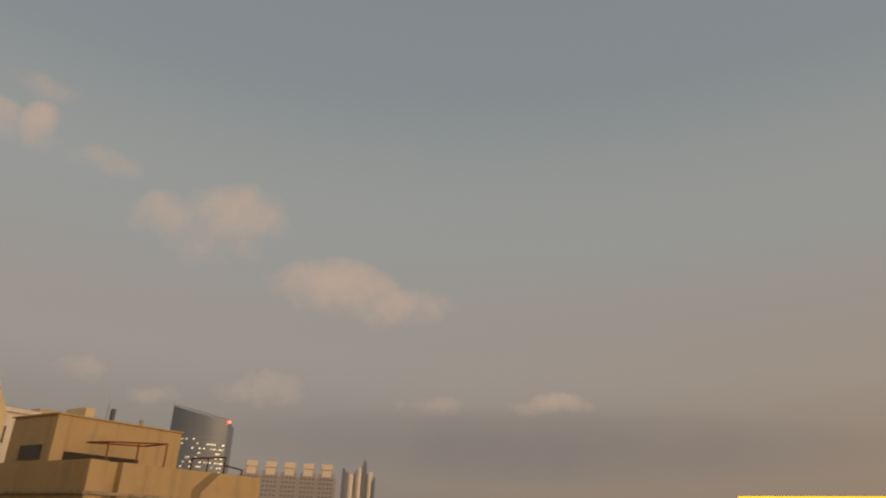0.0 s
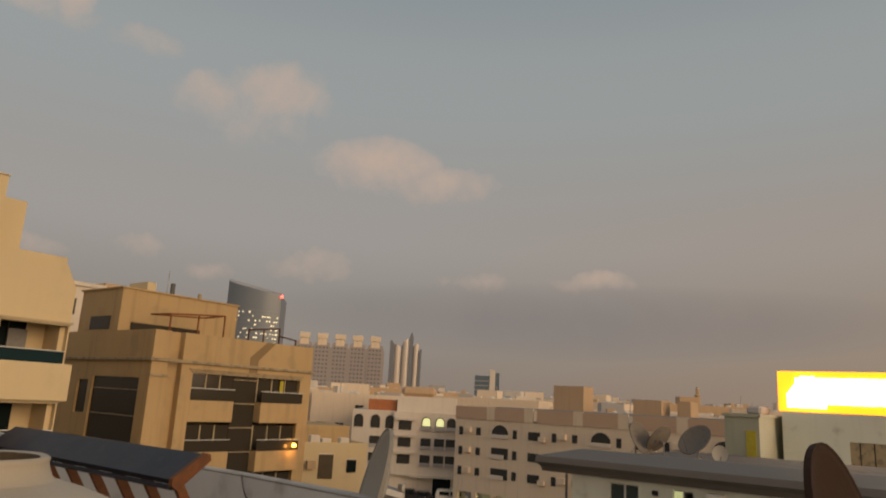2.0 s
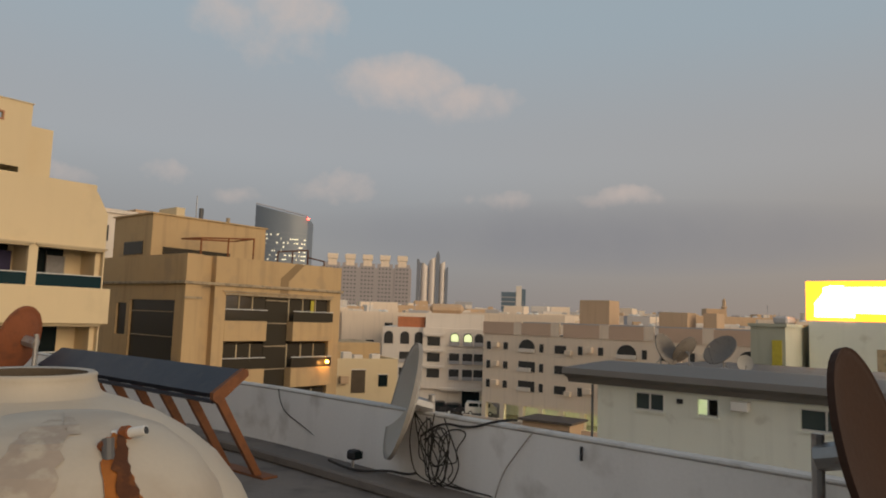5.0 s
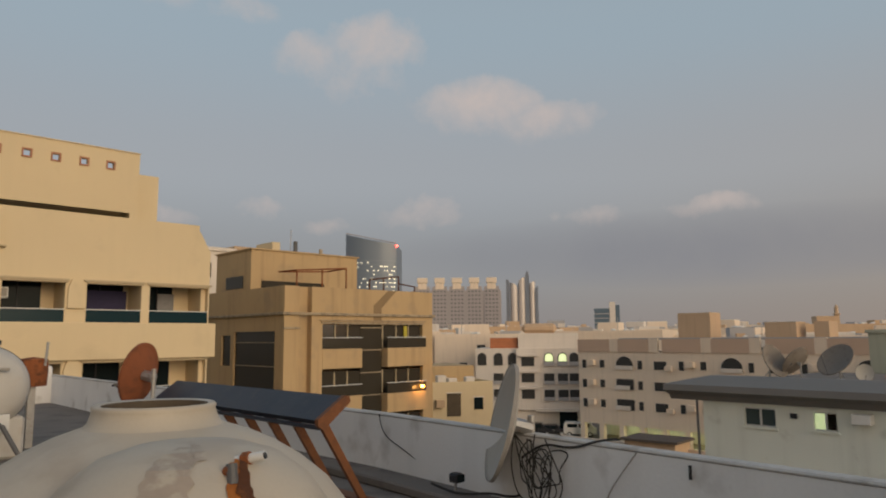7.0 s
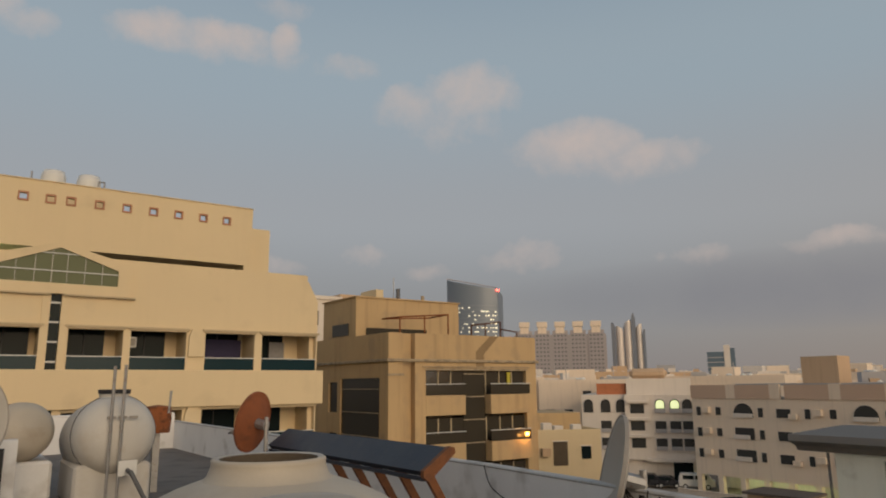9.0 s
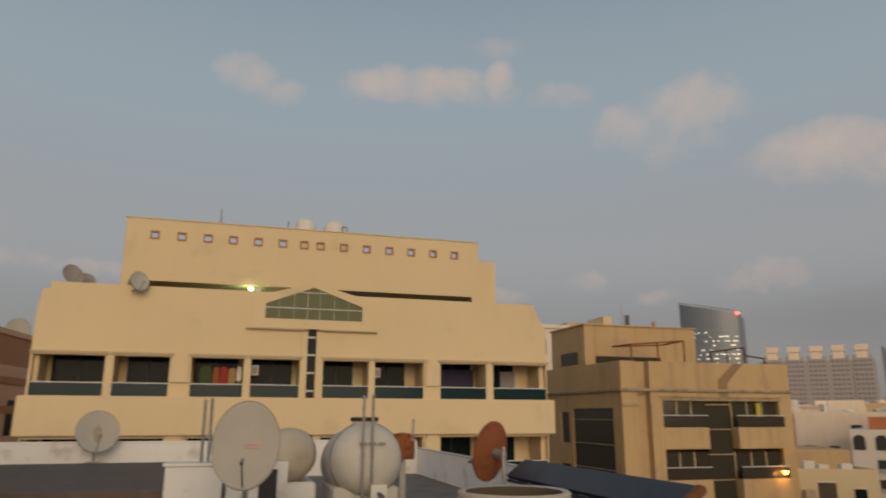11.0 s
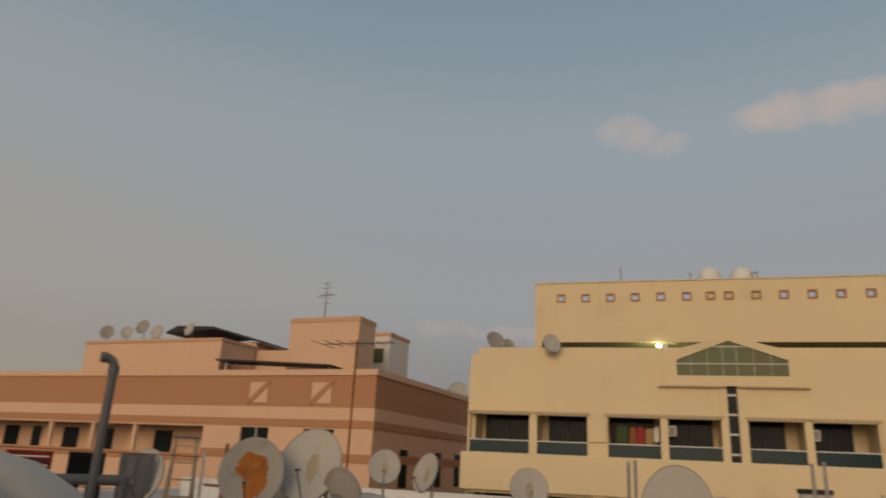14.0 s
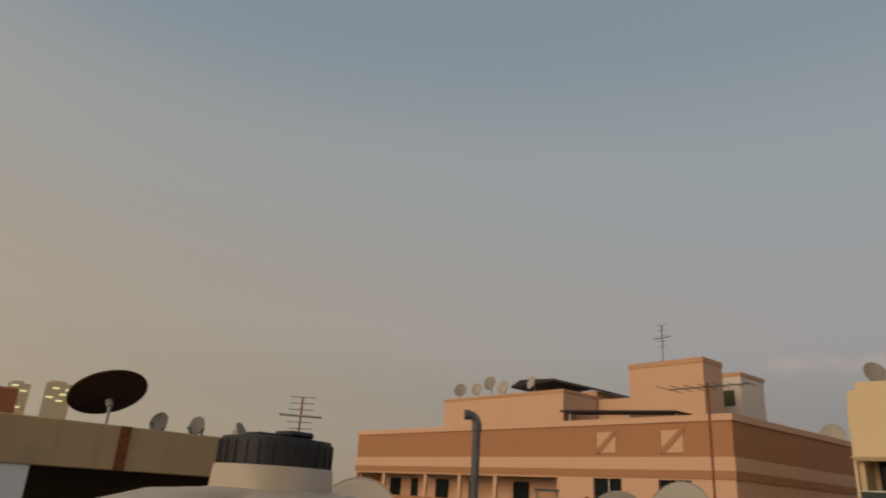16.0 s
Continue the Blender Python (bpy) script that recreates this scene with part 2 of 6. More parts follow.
M = {
    "cream": surf("cream_render", (0.69, 0.55, 0.345), var=0.07, scale=0.25, streak=0.03, stain=(0.50, 0.39, 0.25), amount=0.32, where=0.58),
    "cream_dark": surf("cream_trim", (0.50, 0.40, 0.26), var=0.10),
    "terracotta": surf("terracotta_frame", (0.42, 0.20, 0.12), var=0.15),
    "ochre": surf("ochre_render", (0.51, 0.355, 0.19), var=0.12, scale=0.3, streak=0.22, stain=(0.36, 0.27, 0.17), amount=0.5, where=0.56),
    "ochre_old": surf("weathered_ledge", (0.382, 0.3, 0.2), var=0.25, scale=1.4, stain=(0.22, 0.18, 0.13), amount=0.8, where=0.5),
    "pink": surf("pink_render", (0.66, 0.425, 0.29), var=0.06, scale=0.3, streak=0.03),
    "brown": surf("brown_render", (0.43, 0.215, 0.115), var=0.06, scale=0.3, streak=0.03),
    "white_paint": surf("white_painted_concrete", (0.77, 0.755, 0.74), var=0.09, scale=0.8, streak=0.10, stain=(0.40, 0.37, 0.33), amount=0.55, where=0.57, bump=0.09),
    "roof": surf("dusty_roof_screed", (0.17, 0.15, 0.135), var=0.28, scale=0.9, stain=(0.09, 0.08, 0.075), amount=0.7, where=0.52, bump=0.35),
    "roof_dark": surf("dark_roofing_felt", (0.12, 0.095, 0.08), var=0.25, scale=0.9, stain=(0.2, 0.17, 0.14), amount=0.4, where=0.58, bump=0.3),
    "tank": surf("white_fibreglass", (0.475, 0.415, 0.335), rough=0.5, var=0.09, scale=1.3, grain=60, bump=0.05, streak=0.08, stain=(0.36, 0.285, 0.215), amount=0.5, where=0.54),
    "tank_white": surf("white_tank_plastic", (0.54, 0.51, 0.465), rough=0.5, var=0.08, scale=1.5, streak=0.08, stain=(0.46, 0.40, 0.33), amount=0.45, where=0.56),
    "grime": surf("grey_brown_grime", (0.36, 0.295, 0.235), rough=0.6, var=0.16, scale=6.0, stain=(0.46, 0.40, 0.32), amount=0.9, where=0.47),
    "rust": surf("rust", (0.26, 0.085, 0.03), rough=0.9, var=0.35, scale=4.0, stain=(0.10, 0.04, 0.02), amount=0.8, where=0.5, bump=0.4),
    "rust_dark": surf("dark_rust", (0.085, 0.032, 0.014), rough=0.95, var=0.4, scale=9, stain=(0.2, 0.07, 0.02), amount=0.6, where=0.56, bump=0.4),
    # dish paint darkened for the shadow on the grey roof, plus random stains
    "dish_shaded": surf("shade_darkened_stained_dish_paint", (0.20, 0.175, 0.15), rough=0.8, var=0.15, scale=2.0, stain=(0.13, 0.10, 0.08), amount=0.5, where=0.55),
    "rust_dish": surf("rusty_dish_paint", (0.24, 0.078, 0.032), rough=0.8, var=0.22, scale=2.5, stain=(0.14, 0.055, 0.03), amount=0.6, where=0.52),
    "dark_dish": surf("dark_brown_dish_paint", (0.040, 0.019, 0.011), rough=0.85, var=0.25, scale=2.5),
    "dish": surf("dusty_white_dish_paint", (0.42, 0.39, 0.345), rough=0.65, var=0.09, scale=2.0, stain=(0.34, 0.27, 0.19), amount=0.6, where=0.61),
    "dish_grey": surf("dusty_grey_dish_paint", (0.30, 0.275, 0.245), rough=0.7, var=0.12, scale=2.0, stain=(0.22, 0.18, 0.14), amount=0.5, where=0.56),
    "steel": surf("galvanised_steel", (0.36, 0.35, 0.34), rough=0.45, var=0.2, scale=6, metal=0.7, stain=(0.2, 0.09, 0.04), amount=0.6, where=0.58),
    "pvc": surf("dark_grey_pvc", (0.10, 0.10, 0.105), rough=0.5, var=0.12, scale=4),
    "black": surf("black_plastic", (0.022, 0.022, 0.026), rough=0.55, var=0.2, scale=4),
    "cable": surf("black_cable", (0.03, 0.028, 0.027), rough=0.7, var=0.2, scale=8),
    "white_plastic": surf("white_plastic", (0.66, 0.65, 0.62), rough=0.5, var=0.07, scale=5),
    "timber": surf("stained_timber", (0.19, 0.072, 0.028), rough=0.65, var=0.28, scale=5, stain=(0.12, 0.05, 0.025), amount=0.6, where=0.52),
    "panel": surf("dark_blue_collector_cover", (0.030, 0.036, 0.052), rough=0.5, var=0.25, scale=2.5, stain=(0.09, 0.085, 0.08), amount=0.3, where=0.58),
    "glass": glass("dark_window_glass", (0.012, 0.018, 0.020), 0.06, 0.05),
    "pane_glass": glass("grey_green_window_glass", (0.055, 0.075, 0.075), 0.12, 0.15),
    "teal_glass": glass("teal_balcony_glass", (0.010, 0.030, 0.038), 0.12),
    "green_glass": glass("green_gable_glass", (0.105, 0.118, 0.058), 0.2),
    "tower_band": surf("tower_floor_band", (0.24, 0.265, 0.30), rough=0.5, var=0.05, scale=0.1),
    "far_glass": glass("far_window_glass", (0.055, 0.054, 0.053), 0.2, 0.22),
    # far panes paled so that distance haze sits in the colour
    "haze_glass": glass("haze_lightened_far_glass", (0.20, 0.195, 0.205), 0.3, 0.3),
    "silver": surf("silver_cladding", (0.66, 0.59, 0.54), rough=0.45, var=0.05, scale=0.1, metal=0.2),
    "fin_glass": glass("dark_fin_glass", (0.19, 0.21, 0.25), 0.25, 0.4),
    "tower_glass": glass("tower_curtain_glass", (0.19, 0.225, 0.27), 0.3, 0.5),
    "shed_wall": surf("green_grey_shed_wall", (0.40, 0.41, 0.33), var=0.1, scale=0.6, streak=0.12),
    "bay_glass": glass("brown_bay_glass", (0.050, 0.042, 0.031), 0.1, 0.22),
    "dark_streak": surf("dark_ochre_streak", (0.27, 0.185, 0.10), var=0.12, scale=1.2),
    "blue_glass": glass("blue_curtain_glass", (0.13, 0.175, 0.22), 0.2),
    # dark brown of the shutter; in recesses it is shade put into the colour
    "shade_brown": surf("dark_brown_and_recess_shade", (0.10, 0.075, 0.05), var=0.3, scale=1.5),
    "alu": surf("white_aluminium", (0.55, 0.55, 0.54), rough=0.4, var=0.06),
    "grey_wall": surf("pale_green_grey_render", (0.70, 0.72, 0.65), var=0.07, scale=0.5, streak=0.10, stain=(0.33, 0.32, 0.27), amount=0.4, where=0.60),
    "grey_roof": surf("grey_roof_sheet", (0.165, 0.155, 0.145), rough=0.7, var=0.14, scale=0.8),
    "far_white": surf("far_white_render", (0.74, 0.66, 0.58), var=0.10, scale=0.2, streak=0.10),
    "far_beige": surf("far_beige_render", (0.80, 0.66, 0.52), var=0.08, scale=0.15, streak=0.12),
    "far_tan": surf("far_tan_render", (0.56, 0.39, 0.25), var=0.08, scale=0.15, streak=0.12),
    "far_brown": surf("far_brown_band", (0.59, 0.42, 0.31), var=0.10, scale=0.3),
    "far_red": surf("red_roof_tiles", (0.46, 0.17, 0.08), var=0.2, scale=2),
    "far_grey": surf("far_grey_concrete", (0.42, 0.40, 0.40), var=0.06, scale=0.05),
    # mauve tint and low contrast include haze painted into the tower colour
    "far_mauve": surf("haze_tinted_mauve_concrete", (0.40, 0.365, 0.37), var=0.05, scale=0.05),
    # render toned close to the western sky, so the haze is in the colour
    "west_haze": surf("haze_coloured_render", (0.62, 0.50, 0.34), var=0.04, scale=0.05),
    "asphalt": surf("asphalt", (0.055, 0.053, 0.05), var=0.2, scale=0.4, bump=0.3),
    "ground": surf("sandy_ground", (0.22, 0.18, 0.14), var=0.2, scale=0.05),
    "car_white": surf("white_car_paint", (0.62, 0.60, 0.57), rough=0.3, var=0.03),
    "car_dark": surf("dark_car_paint", (0.03, 0.03, 0.034), rough=0.25, var=0.05),
    "tyre": surf("tyre_rubber", (0.02, 0.02, 0.02), rough=0.9, var=0.1),
    "pink_dark": surf("peach_cap", (0.56, 0.33, 0.20), var=0.06),
    "cloth_black": surf("black_cloth", (0.012, 0.012, 0.014), rough=0.95, var=0.3, scale=6),
    "cloth_red": surf("red_cloth", (0.32, 0.045, 0.04), rough=0.95, var=0.2, scale=6),
    "cloth_grey": surf("grey_cloth", (0.25, 0.24, 0.24), rough=0.95, var=0.2, scale=6),
    "cloth_blue": surf("dark_blue_curtain", (0.045, 0.04, 0.085), rough=0.95, var=0.2, scale=6),
    "cloth_orange": surf("orange_cloth", (0.27, 0.10, 0.04), rough=0.95, var=0.2, scale=6),
    "cloth_tan": surf("tan_cloth", (0.36, 0.24, 0.11), rough=0.95, var=0.2, scale=6),
    # greyed and blotched so the sky-facing top reads less bright
    "cap_dimmed": surf("dimmed_blotchy_parapet_top", (0.50, 0.48, 0.455), var=0.22, scale=1.6, stain=(0.34, 0.31, 0.28), amount=0.7, where=0.52, bump=0.25),
    "cloth_yellow": surf("yellow_cloth", (0.50, 0.42, 0.06), rough=0.95, var=0.2, scale=6),
    "leaf": surf("leaf_green", (0.05, 0.075, 0.03), rough=0.8, var=0.3, scale=3),
    "bark": surf("bark", (0.13, 0.09, 0.06), var=0.3, scale=4),
    "pink_bar": surf("faded_pink_print", (0.55, 0.36, 0.32), var=0.15, scale=10),
    "lamp_green": glow("greenish_lamp", (0.78, 1.0, 0.55), 14.0),
    "lamp_orange": glow("orange_lamp", (1.0, 0.42, 0.06), 22.0),
    "lamp_red": glow("red_beacon", (1.0, 0.08, 0.05), 9.0),
    "lit_window": glow("lit_window", (0.72, 0.80, 0.42), 0.9),
    "lit_tower": glow("lit_tower_floor", (1.0, 0.95, 0.72), 0.75),
    "sign_white": glow("lit_sign_face", (1.0, 0.93, 0.80), 6.0),
    "sign_orange": glow("lit_sign_edge", (1.0, 0.36, 0.02), 2.6),
}

# ---- building blocks ----


def part(name, bm, material, parent=None, label="", smooth=False):
    me = bpy.data.meshes.new(name)
    bm.to_mesh(me)
    bm.free()
    if smooth:
        for f in me.polygons:
            f.use_smooth = True
    me.materials.append(M[material] if isinstance(material, str) else material)
    ob = new(name, me)
    ob.parent = parent
    return tagged(ob, label)


def same(name, ob, parent, m):
    """Another part on the same mesh."""
    o = new(name, ob.data)
    o.parent = parent
    o.matrix_basis = m
    return o


def thing(name, m, label, category, group="", kind=""):
    o = new(name)
    o.empty_display_size = 0.2
    o.matrix_basis = m
    return tagged(o, label, category, group, kind)


def box(bm, x0, x1, y0, y1, z0, z1, bevel=0.0):
    m = Matrix.Translation(((x0 + x1) / 2, (y0 + y1) / 2, (z0 + z1) / 2)) @ Matrix.Diagonal((abs(x1 - x0), abs(y1 - y0), abs(z1 - z0), 1))
    vs = bmesh.ops.create_cube(bm, size=1, matrix=m)["verts"]
    if bevel:
        es = list({e for v in vs for e in v.link_edges})
        bmesh.ops.bevel(bm, geom=es, offset=bevel, segments=1, affect="EDGES")
    return bm


def boxes(*dims, bevel=0.0):
    bm = bmesh.new()
    for d in dims:
        box(bm, *d, bevel=bevel)
    return bm


def rod(bm, a, b, r, r2=None, n=8):
    a, b = Vector(a), Vector(b)
    m = Matrix.Translation((a + b) / 2) @ (b - a).to_track_quat("Z", "Y").to_matrix().to_4x4()
    bmesh.ops.create_cone(bm, cap_ends=True, segments=n, radius1=r, radius2=r if r2 is None else r2, depth=(b - a).length, matrix=m)
    return bm


def rods(*ends, r=0.02, n=8):
    bm = bmesh.new()
    for a, b in ends:
        rod(bm, a, b, r, n=n)
    return bm


def prism(bm, outline, axis, lo, hi):
    """Extrude an outline of (a, b) along an axis: x -> (y, z), y -> (x, z), z -> (x, y)."""
    def at(a, b, c):
        return {"x": (c, a, b), "y": (a, c, b), "z": (a, b, c)}[axis]
    v0 = [bm.verts.new(at(a, b, lo)) for a, b in outline]
    v1 = [bm.verts.new(at(a, b, hi)) for a, b in outline]
    bm.faces.new(v0)
    bm.faces.new(v1)
    for i in range(len(outline)):
        j = (i + 1) % len(outline)
        bm.faces.new((v0[i], v0[j], v1[j], v1[i]))
    bmesh.ops.recalc_face_normals(bm, faces=bm.faces)
    return bm


def lathe(bm, profile, n=40, m=Matrix()):
    """Turn a profile of (radius, height) round the z axis."""
    rings = []
    for r, z in profile:
        rings.append([bm.verts.new(m @ Vector((r * math.cos(2 * math.pi * k / n), r * math.sin(2 * math.pi * k / n), z))) for k in range(n)])
    for a, b in zip(rings, rings[1:]):
        for k in range(n):
            bm.faces.new((a[k], a[(k + 1) % n], b[(k + 1) % n], b[k]))
    return bm


def pierced(x0, x1, z0, z1, y0, y1, holes):
    """A wall slab in x and z with rectangular openings (hx0, hx1, hz0, hz1) right through it, as one closed shell."""
    xs = sorted({x0, x1, *[min(max(h[i], x0), x1) for h in holes for i in (0, 1)]})
    zs = sorted({z0, z1, *[min(max(h[i], z0), z1) for h in holes for i in (2, 3)]})
    nx, nz = len(xs) - 1, len(zs) - 1

    def solid(i, k):
        if not (0 <= i < nx and 0 <= k < nz):
            return False
        mx, mz = (xs[i] + xs[i + 1]) / 2, (zs[k] + zs[k + 1]) / 2
        return not any(h[0] < mx < h[1] and h[2] < mz < h[3] for h in holes)

    bm, seen = bmesh.new(), {}

    def v(i, k, y):
        if (i, k, y) not in seen:
            seen[i, k, y] = bm.verts.new((xs[i], y, zs[k]))
        return seen[i, k, y]

    for i in range(nx):
        for k in range(nz):
            if not solid(i, k):
                continue
            bm.faces.new((v(i, k, y0), v(i + 1, k, y0), v(i + 1, k + 1, y0), v(i, k + 1, y0)))
            bm.faces.new((v(i, k, y1), v(i, k + 1, y1), v(i + 1, k + 1, y1), v(i + 1, k, y1)))
            for di, dk, p, q in ((-1, 0, (i, k), (i, k + 1)), (1, 0, (i + 1, k), (i + 1, k + 1)), (0, -1, (i, k), (i + 1, k)), (0, 1, (i, k + 1), (i + 1, k + 1))):
                if not solid(i + di, k + dk):
                    bm.faces.new((v(*p, y0), v(*q, y0), v(*q, y1), v(*p, y1)))
    bmesh.ops.recalc_face_normals(bm, faces=bm.faces)
    return bm


def parts(name, material, parent, *dims, label="", bevel=0.0):
    """One part for each box."""
    return [part(name, boxes(d, bevel=bevel), material, parent, label) for d in dims]


# ---- ground and street ----
ground = part("ground", boxes((-2500, 2500, -2500, 2500, -0.5, -0.02)), "ground")
tagged(ground, "sandy dusty ground reaching the horizon", "ground", kind="structure")
street = part("road", boxes((46, 74, -60, 150, -0.02, 0.03)), "asphalt")
tagged(street, "dark asphalt street between the apartment blocks", "road", kind="structure")
lane = part("road", boxes((-60, 45.9, 21.5, 28.3, -0.02, 0.03)), "asphalt")
tagged(lane, "narrow asphalt lane below the roof", "road", kind="structure")

# ---- the roof that the camera stands on ----
ROOF = 12.4
own = thing("apartment_house", pose(0, 0, 0), "own flat-roofed house with white painted parapets", "house", kind="structure")
part("wall", boxes((-14.0, 5.29, -14, 20.3, 0, ROOF - 0.25)), "white_paint", own)
part("roof_slab", boxes((-14.0, 5.17, -14, 20.0, ROOF - 0.25, ROOF)), "roof", own, "dusty grey screed roof")
# the east parapet bends inwards a little towards the south
BEND_AT = pose(5.17, 6.45, 0, 0, 0, -4.2)
part("parapet", boxes((5.17, 5.29, 6.45, 20.3, ROOF - 0.25, 13.078)), "white_paint", own, "white painted parapet with hairline cracks")
part("parapet_cap", boxes((5.162, 5.298, 6.45, 20.308, 13.078, 13.110), bevel=0.012), "cap_dimmed", own, "uneven blotchy parapet top greyed to offset sky light")
south = part("parapet", boxes((0, 0.12, -20, 0.0, ROOF - 0.25, 13.078)), "white_paint", own, "white painted parapet with hairline cracks")
south.matrix_basis = BEND_AT
south = part("parapet_cap", boxes((-0.008, 0.128, -20, 0.0, 13.078, 13.110), bevel=0.012), "cap_dimmed", own, "uneven blotchy parapet top greyed to offset sky light")
south.matrix_basis = BEND_AT
part("parapet", boxes((-14.0, 5.17, 20.0, 20.3, ROOF - 0.25, 13.28)), "white_paint", own)
part("parapet_cap", boxes((-14.0, 5.16, 19.992, 20.308, 13.28, 13.33), bevel=0.012), "white_paint", own)
part("parapet", boxes((-14.3, -14.0, -14, 20.3, ROOF - 0.25, 13.0)), "white_paint", own)
# unseen block added behind the camera to keep low light off the roof
stair = part("stair_house", boxes((-13.0, -8.0, -10, -4.2, ROOF, ROOF + 3.0)), "white_paint", own, "unseen white block added to shade the roof")
part("stair_door", boxes((-11.5, -10.6, -4.197, -4.15, ROOF, ROOF + 2.05)), "pvc", stair)
# low dark felt deck before the north parapet
part("roof_deck", boxes((-9.0, 0.9, 12.6, 19.6, ROOF, 12.84), bevel=0.02), "roof_dark", own, "dark brown felt-covered roof deck")
# concrete upstand along the parapet's foot
part("kerb", boxes((4.79, 5.17, 6.45, 12.0, ROOF, 12.50), bevel=0.02), "roof", own)
kerb = part("kerb", boxes((-0.38, -0.002, -8.5, 0.0, ROOF, 12.50), bevel=0.02), "roof", own)
kerb.matrix_basis = BEND_AT

# ---- cream apartment block opposite ----
cream = thing("apartment_block", pose(0, 29, 0), "cream rendered apartment block with recessed balconies and a glazed gable", "building")
WX = [(-7.12, -4.67), (-4.36, -2.38), (-1.59, 0.37), (0.65, 2.55), (3.49, 5.38), (5.65, 7.74), (8.50, 10.57), (10.90, 13.40)]
HEAD, SILL, PITCH = 16.16, 14.67, 3.05
levels = [0, 1, 2]
holes = [(a, b, SILL - PITCH * k, HEAD - PITCH * k) for k in levels for a, b in WX]
holes.append((2.82, 3.18, 9.2, 17.74))
bm = pierced(-7.20, 13.45, 0, 18.62, 0.0, 0.28, holes)
for v_ in bm.verts:
    # the outer corners of the parapet are cut off at a slant
    if v_.co.z > 18.5 and not -7.0 < v_.co.x < 13.3:
        v_.co.x += -0.48 if v_.co.x > 0 else 0.10
part("wall", bm, "cream", cream)
parts("wall", "cream", cream, (-7.20, -6.95, 0.28, 14, 0, 18.3), (13.2, 13.45, 0.28, 14, 0, 17.7), (-6.95, 13.2, 13.75, 14, 0, 18.3))
part("roof_slab", boxes((-6.95, 13.2, 0.28, 13.75, 17.9, 18.15)), "roof", cream)
parts("upper_parapet", "cream", cream, (-6.85, 12.93, 0.02, 0.27, 18.62, 18.90), (12.68, 12.93, 0.28, 12, 17.7, 18.90), (-6.85, -6.6, 0.28, 12, 18.3, 18.90))
bm = bmesh.new()
prism(bm, [(12.934, 17.704), (13.446, 17.704), (13.446, 17.74), (12.97, 18.6), (12.934, 18.6)], "y", 0.285, 14)
part("parapet_slope", bm, "cream", cream)
for k in levels:
    z = -PITCH * k
    # proud spandrel band under the balconies
    part("spandrel", boxes((-7.42, 13.70, -0.22, -0.003, 13.22 + z, 14.66 + z), bevel=0.03), "cream", cream)
    part("floor_slab", boxes((-6.95, 13.2, 0.28, 1.9, 14.45 + z, 14.65 + z)), "cream", cream)
    part("back_wall", boxes((-6.95, 13.2, 1.6, 1.75, 14.66 + z, 16.6 + z)), "cream", cream)
    for i, (a, b) in enumerate(WX):
        w = b - a
        parts("lintel_moulding", "cream_dark", cream, (a - 0.12, b + 0.12, -0.10, -0.003, HEAD + 0.08 + z, HEAD + 0.15 + z), (a - 0.05, b + 0.05, -0.06, -0.003, HEAD + 0.012 + z, HEAD + 0.075 + z))
        glass_x = a + w * (0.14 if i in (0, 1) else 0.01)
        far_x = b - w * (0.06 if i in (0, 1) else 0.22 if i in (4, 5) else 0.10)
        if i == 7:
            glass_x, far_x = a + 0.2, b - 0.95
        door = part("balcony_door", boxes((glass_x, far_x, 1.55, 1.597, 14.66 + z, 16.48 + z)), "glass", cream, "dark glazed balcony door")
        part("frame", boxes(((glass_x + far_x) / 2 - 0.025, (glass_x + far_x) / 2 + 0.025, 1.50, 1.549, 14.66 + z, 16.48 + z)), "black", door)
        rail = part("balustrade", boxes((a + 0.004, b - 0.004, 0.02, 0.05, 14.67 + z, 15.14 + z)), "teal_glass", cream, "teal tinted glass balustrade")
        part("handrail", boxes((a + 0.004, b - 0.004, 0.0, 0.07, 15.142 + z, 15.176 + z)), "white_plastic", rail)
        if i < 7:
            wall_w = min(WX[i + 1][0] - b, 0.4)
            part("side_wall", boxes((b + 0.02, b + 0.02 + max(wall_w - 0.04, 0.1), 0.282, 1.598, 14.66 + z, 16.5 + z)), "cream", cream)
# air conditioners, curtains and washing on the balconies
for x in (0.82, 5.83):
    ac = part("air_conditioner", boxes((x - 0.14, x + 0.14, 0.5, 0.95, 15.55, 15.95), bevel=0.02), "white_plastic", cream, "white wall air conditioner")
    part("grille", boxes((x - 0.10, x + 0.10, 0.48, 0.497, 15.60, 15.90)), "dish_grey", ac)
part("curtain", boxes((8.62, 10.45, 1.35, 1.42, 14.66, 16.0)), "cloth_blue", cream, "dark violet curtain")
part("curtain", boxes((11.75, 12.45, 1.35, 1.42, 14.66, 15.95)), "cloth_grey", cream, "grey half-drawn curtain")
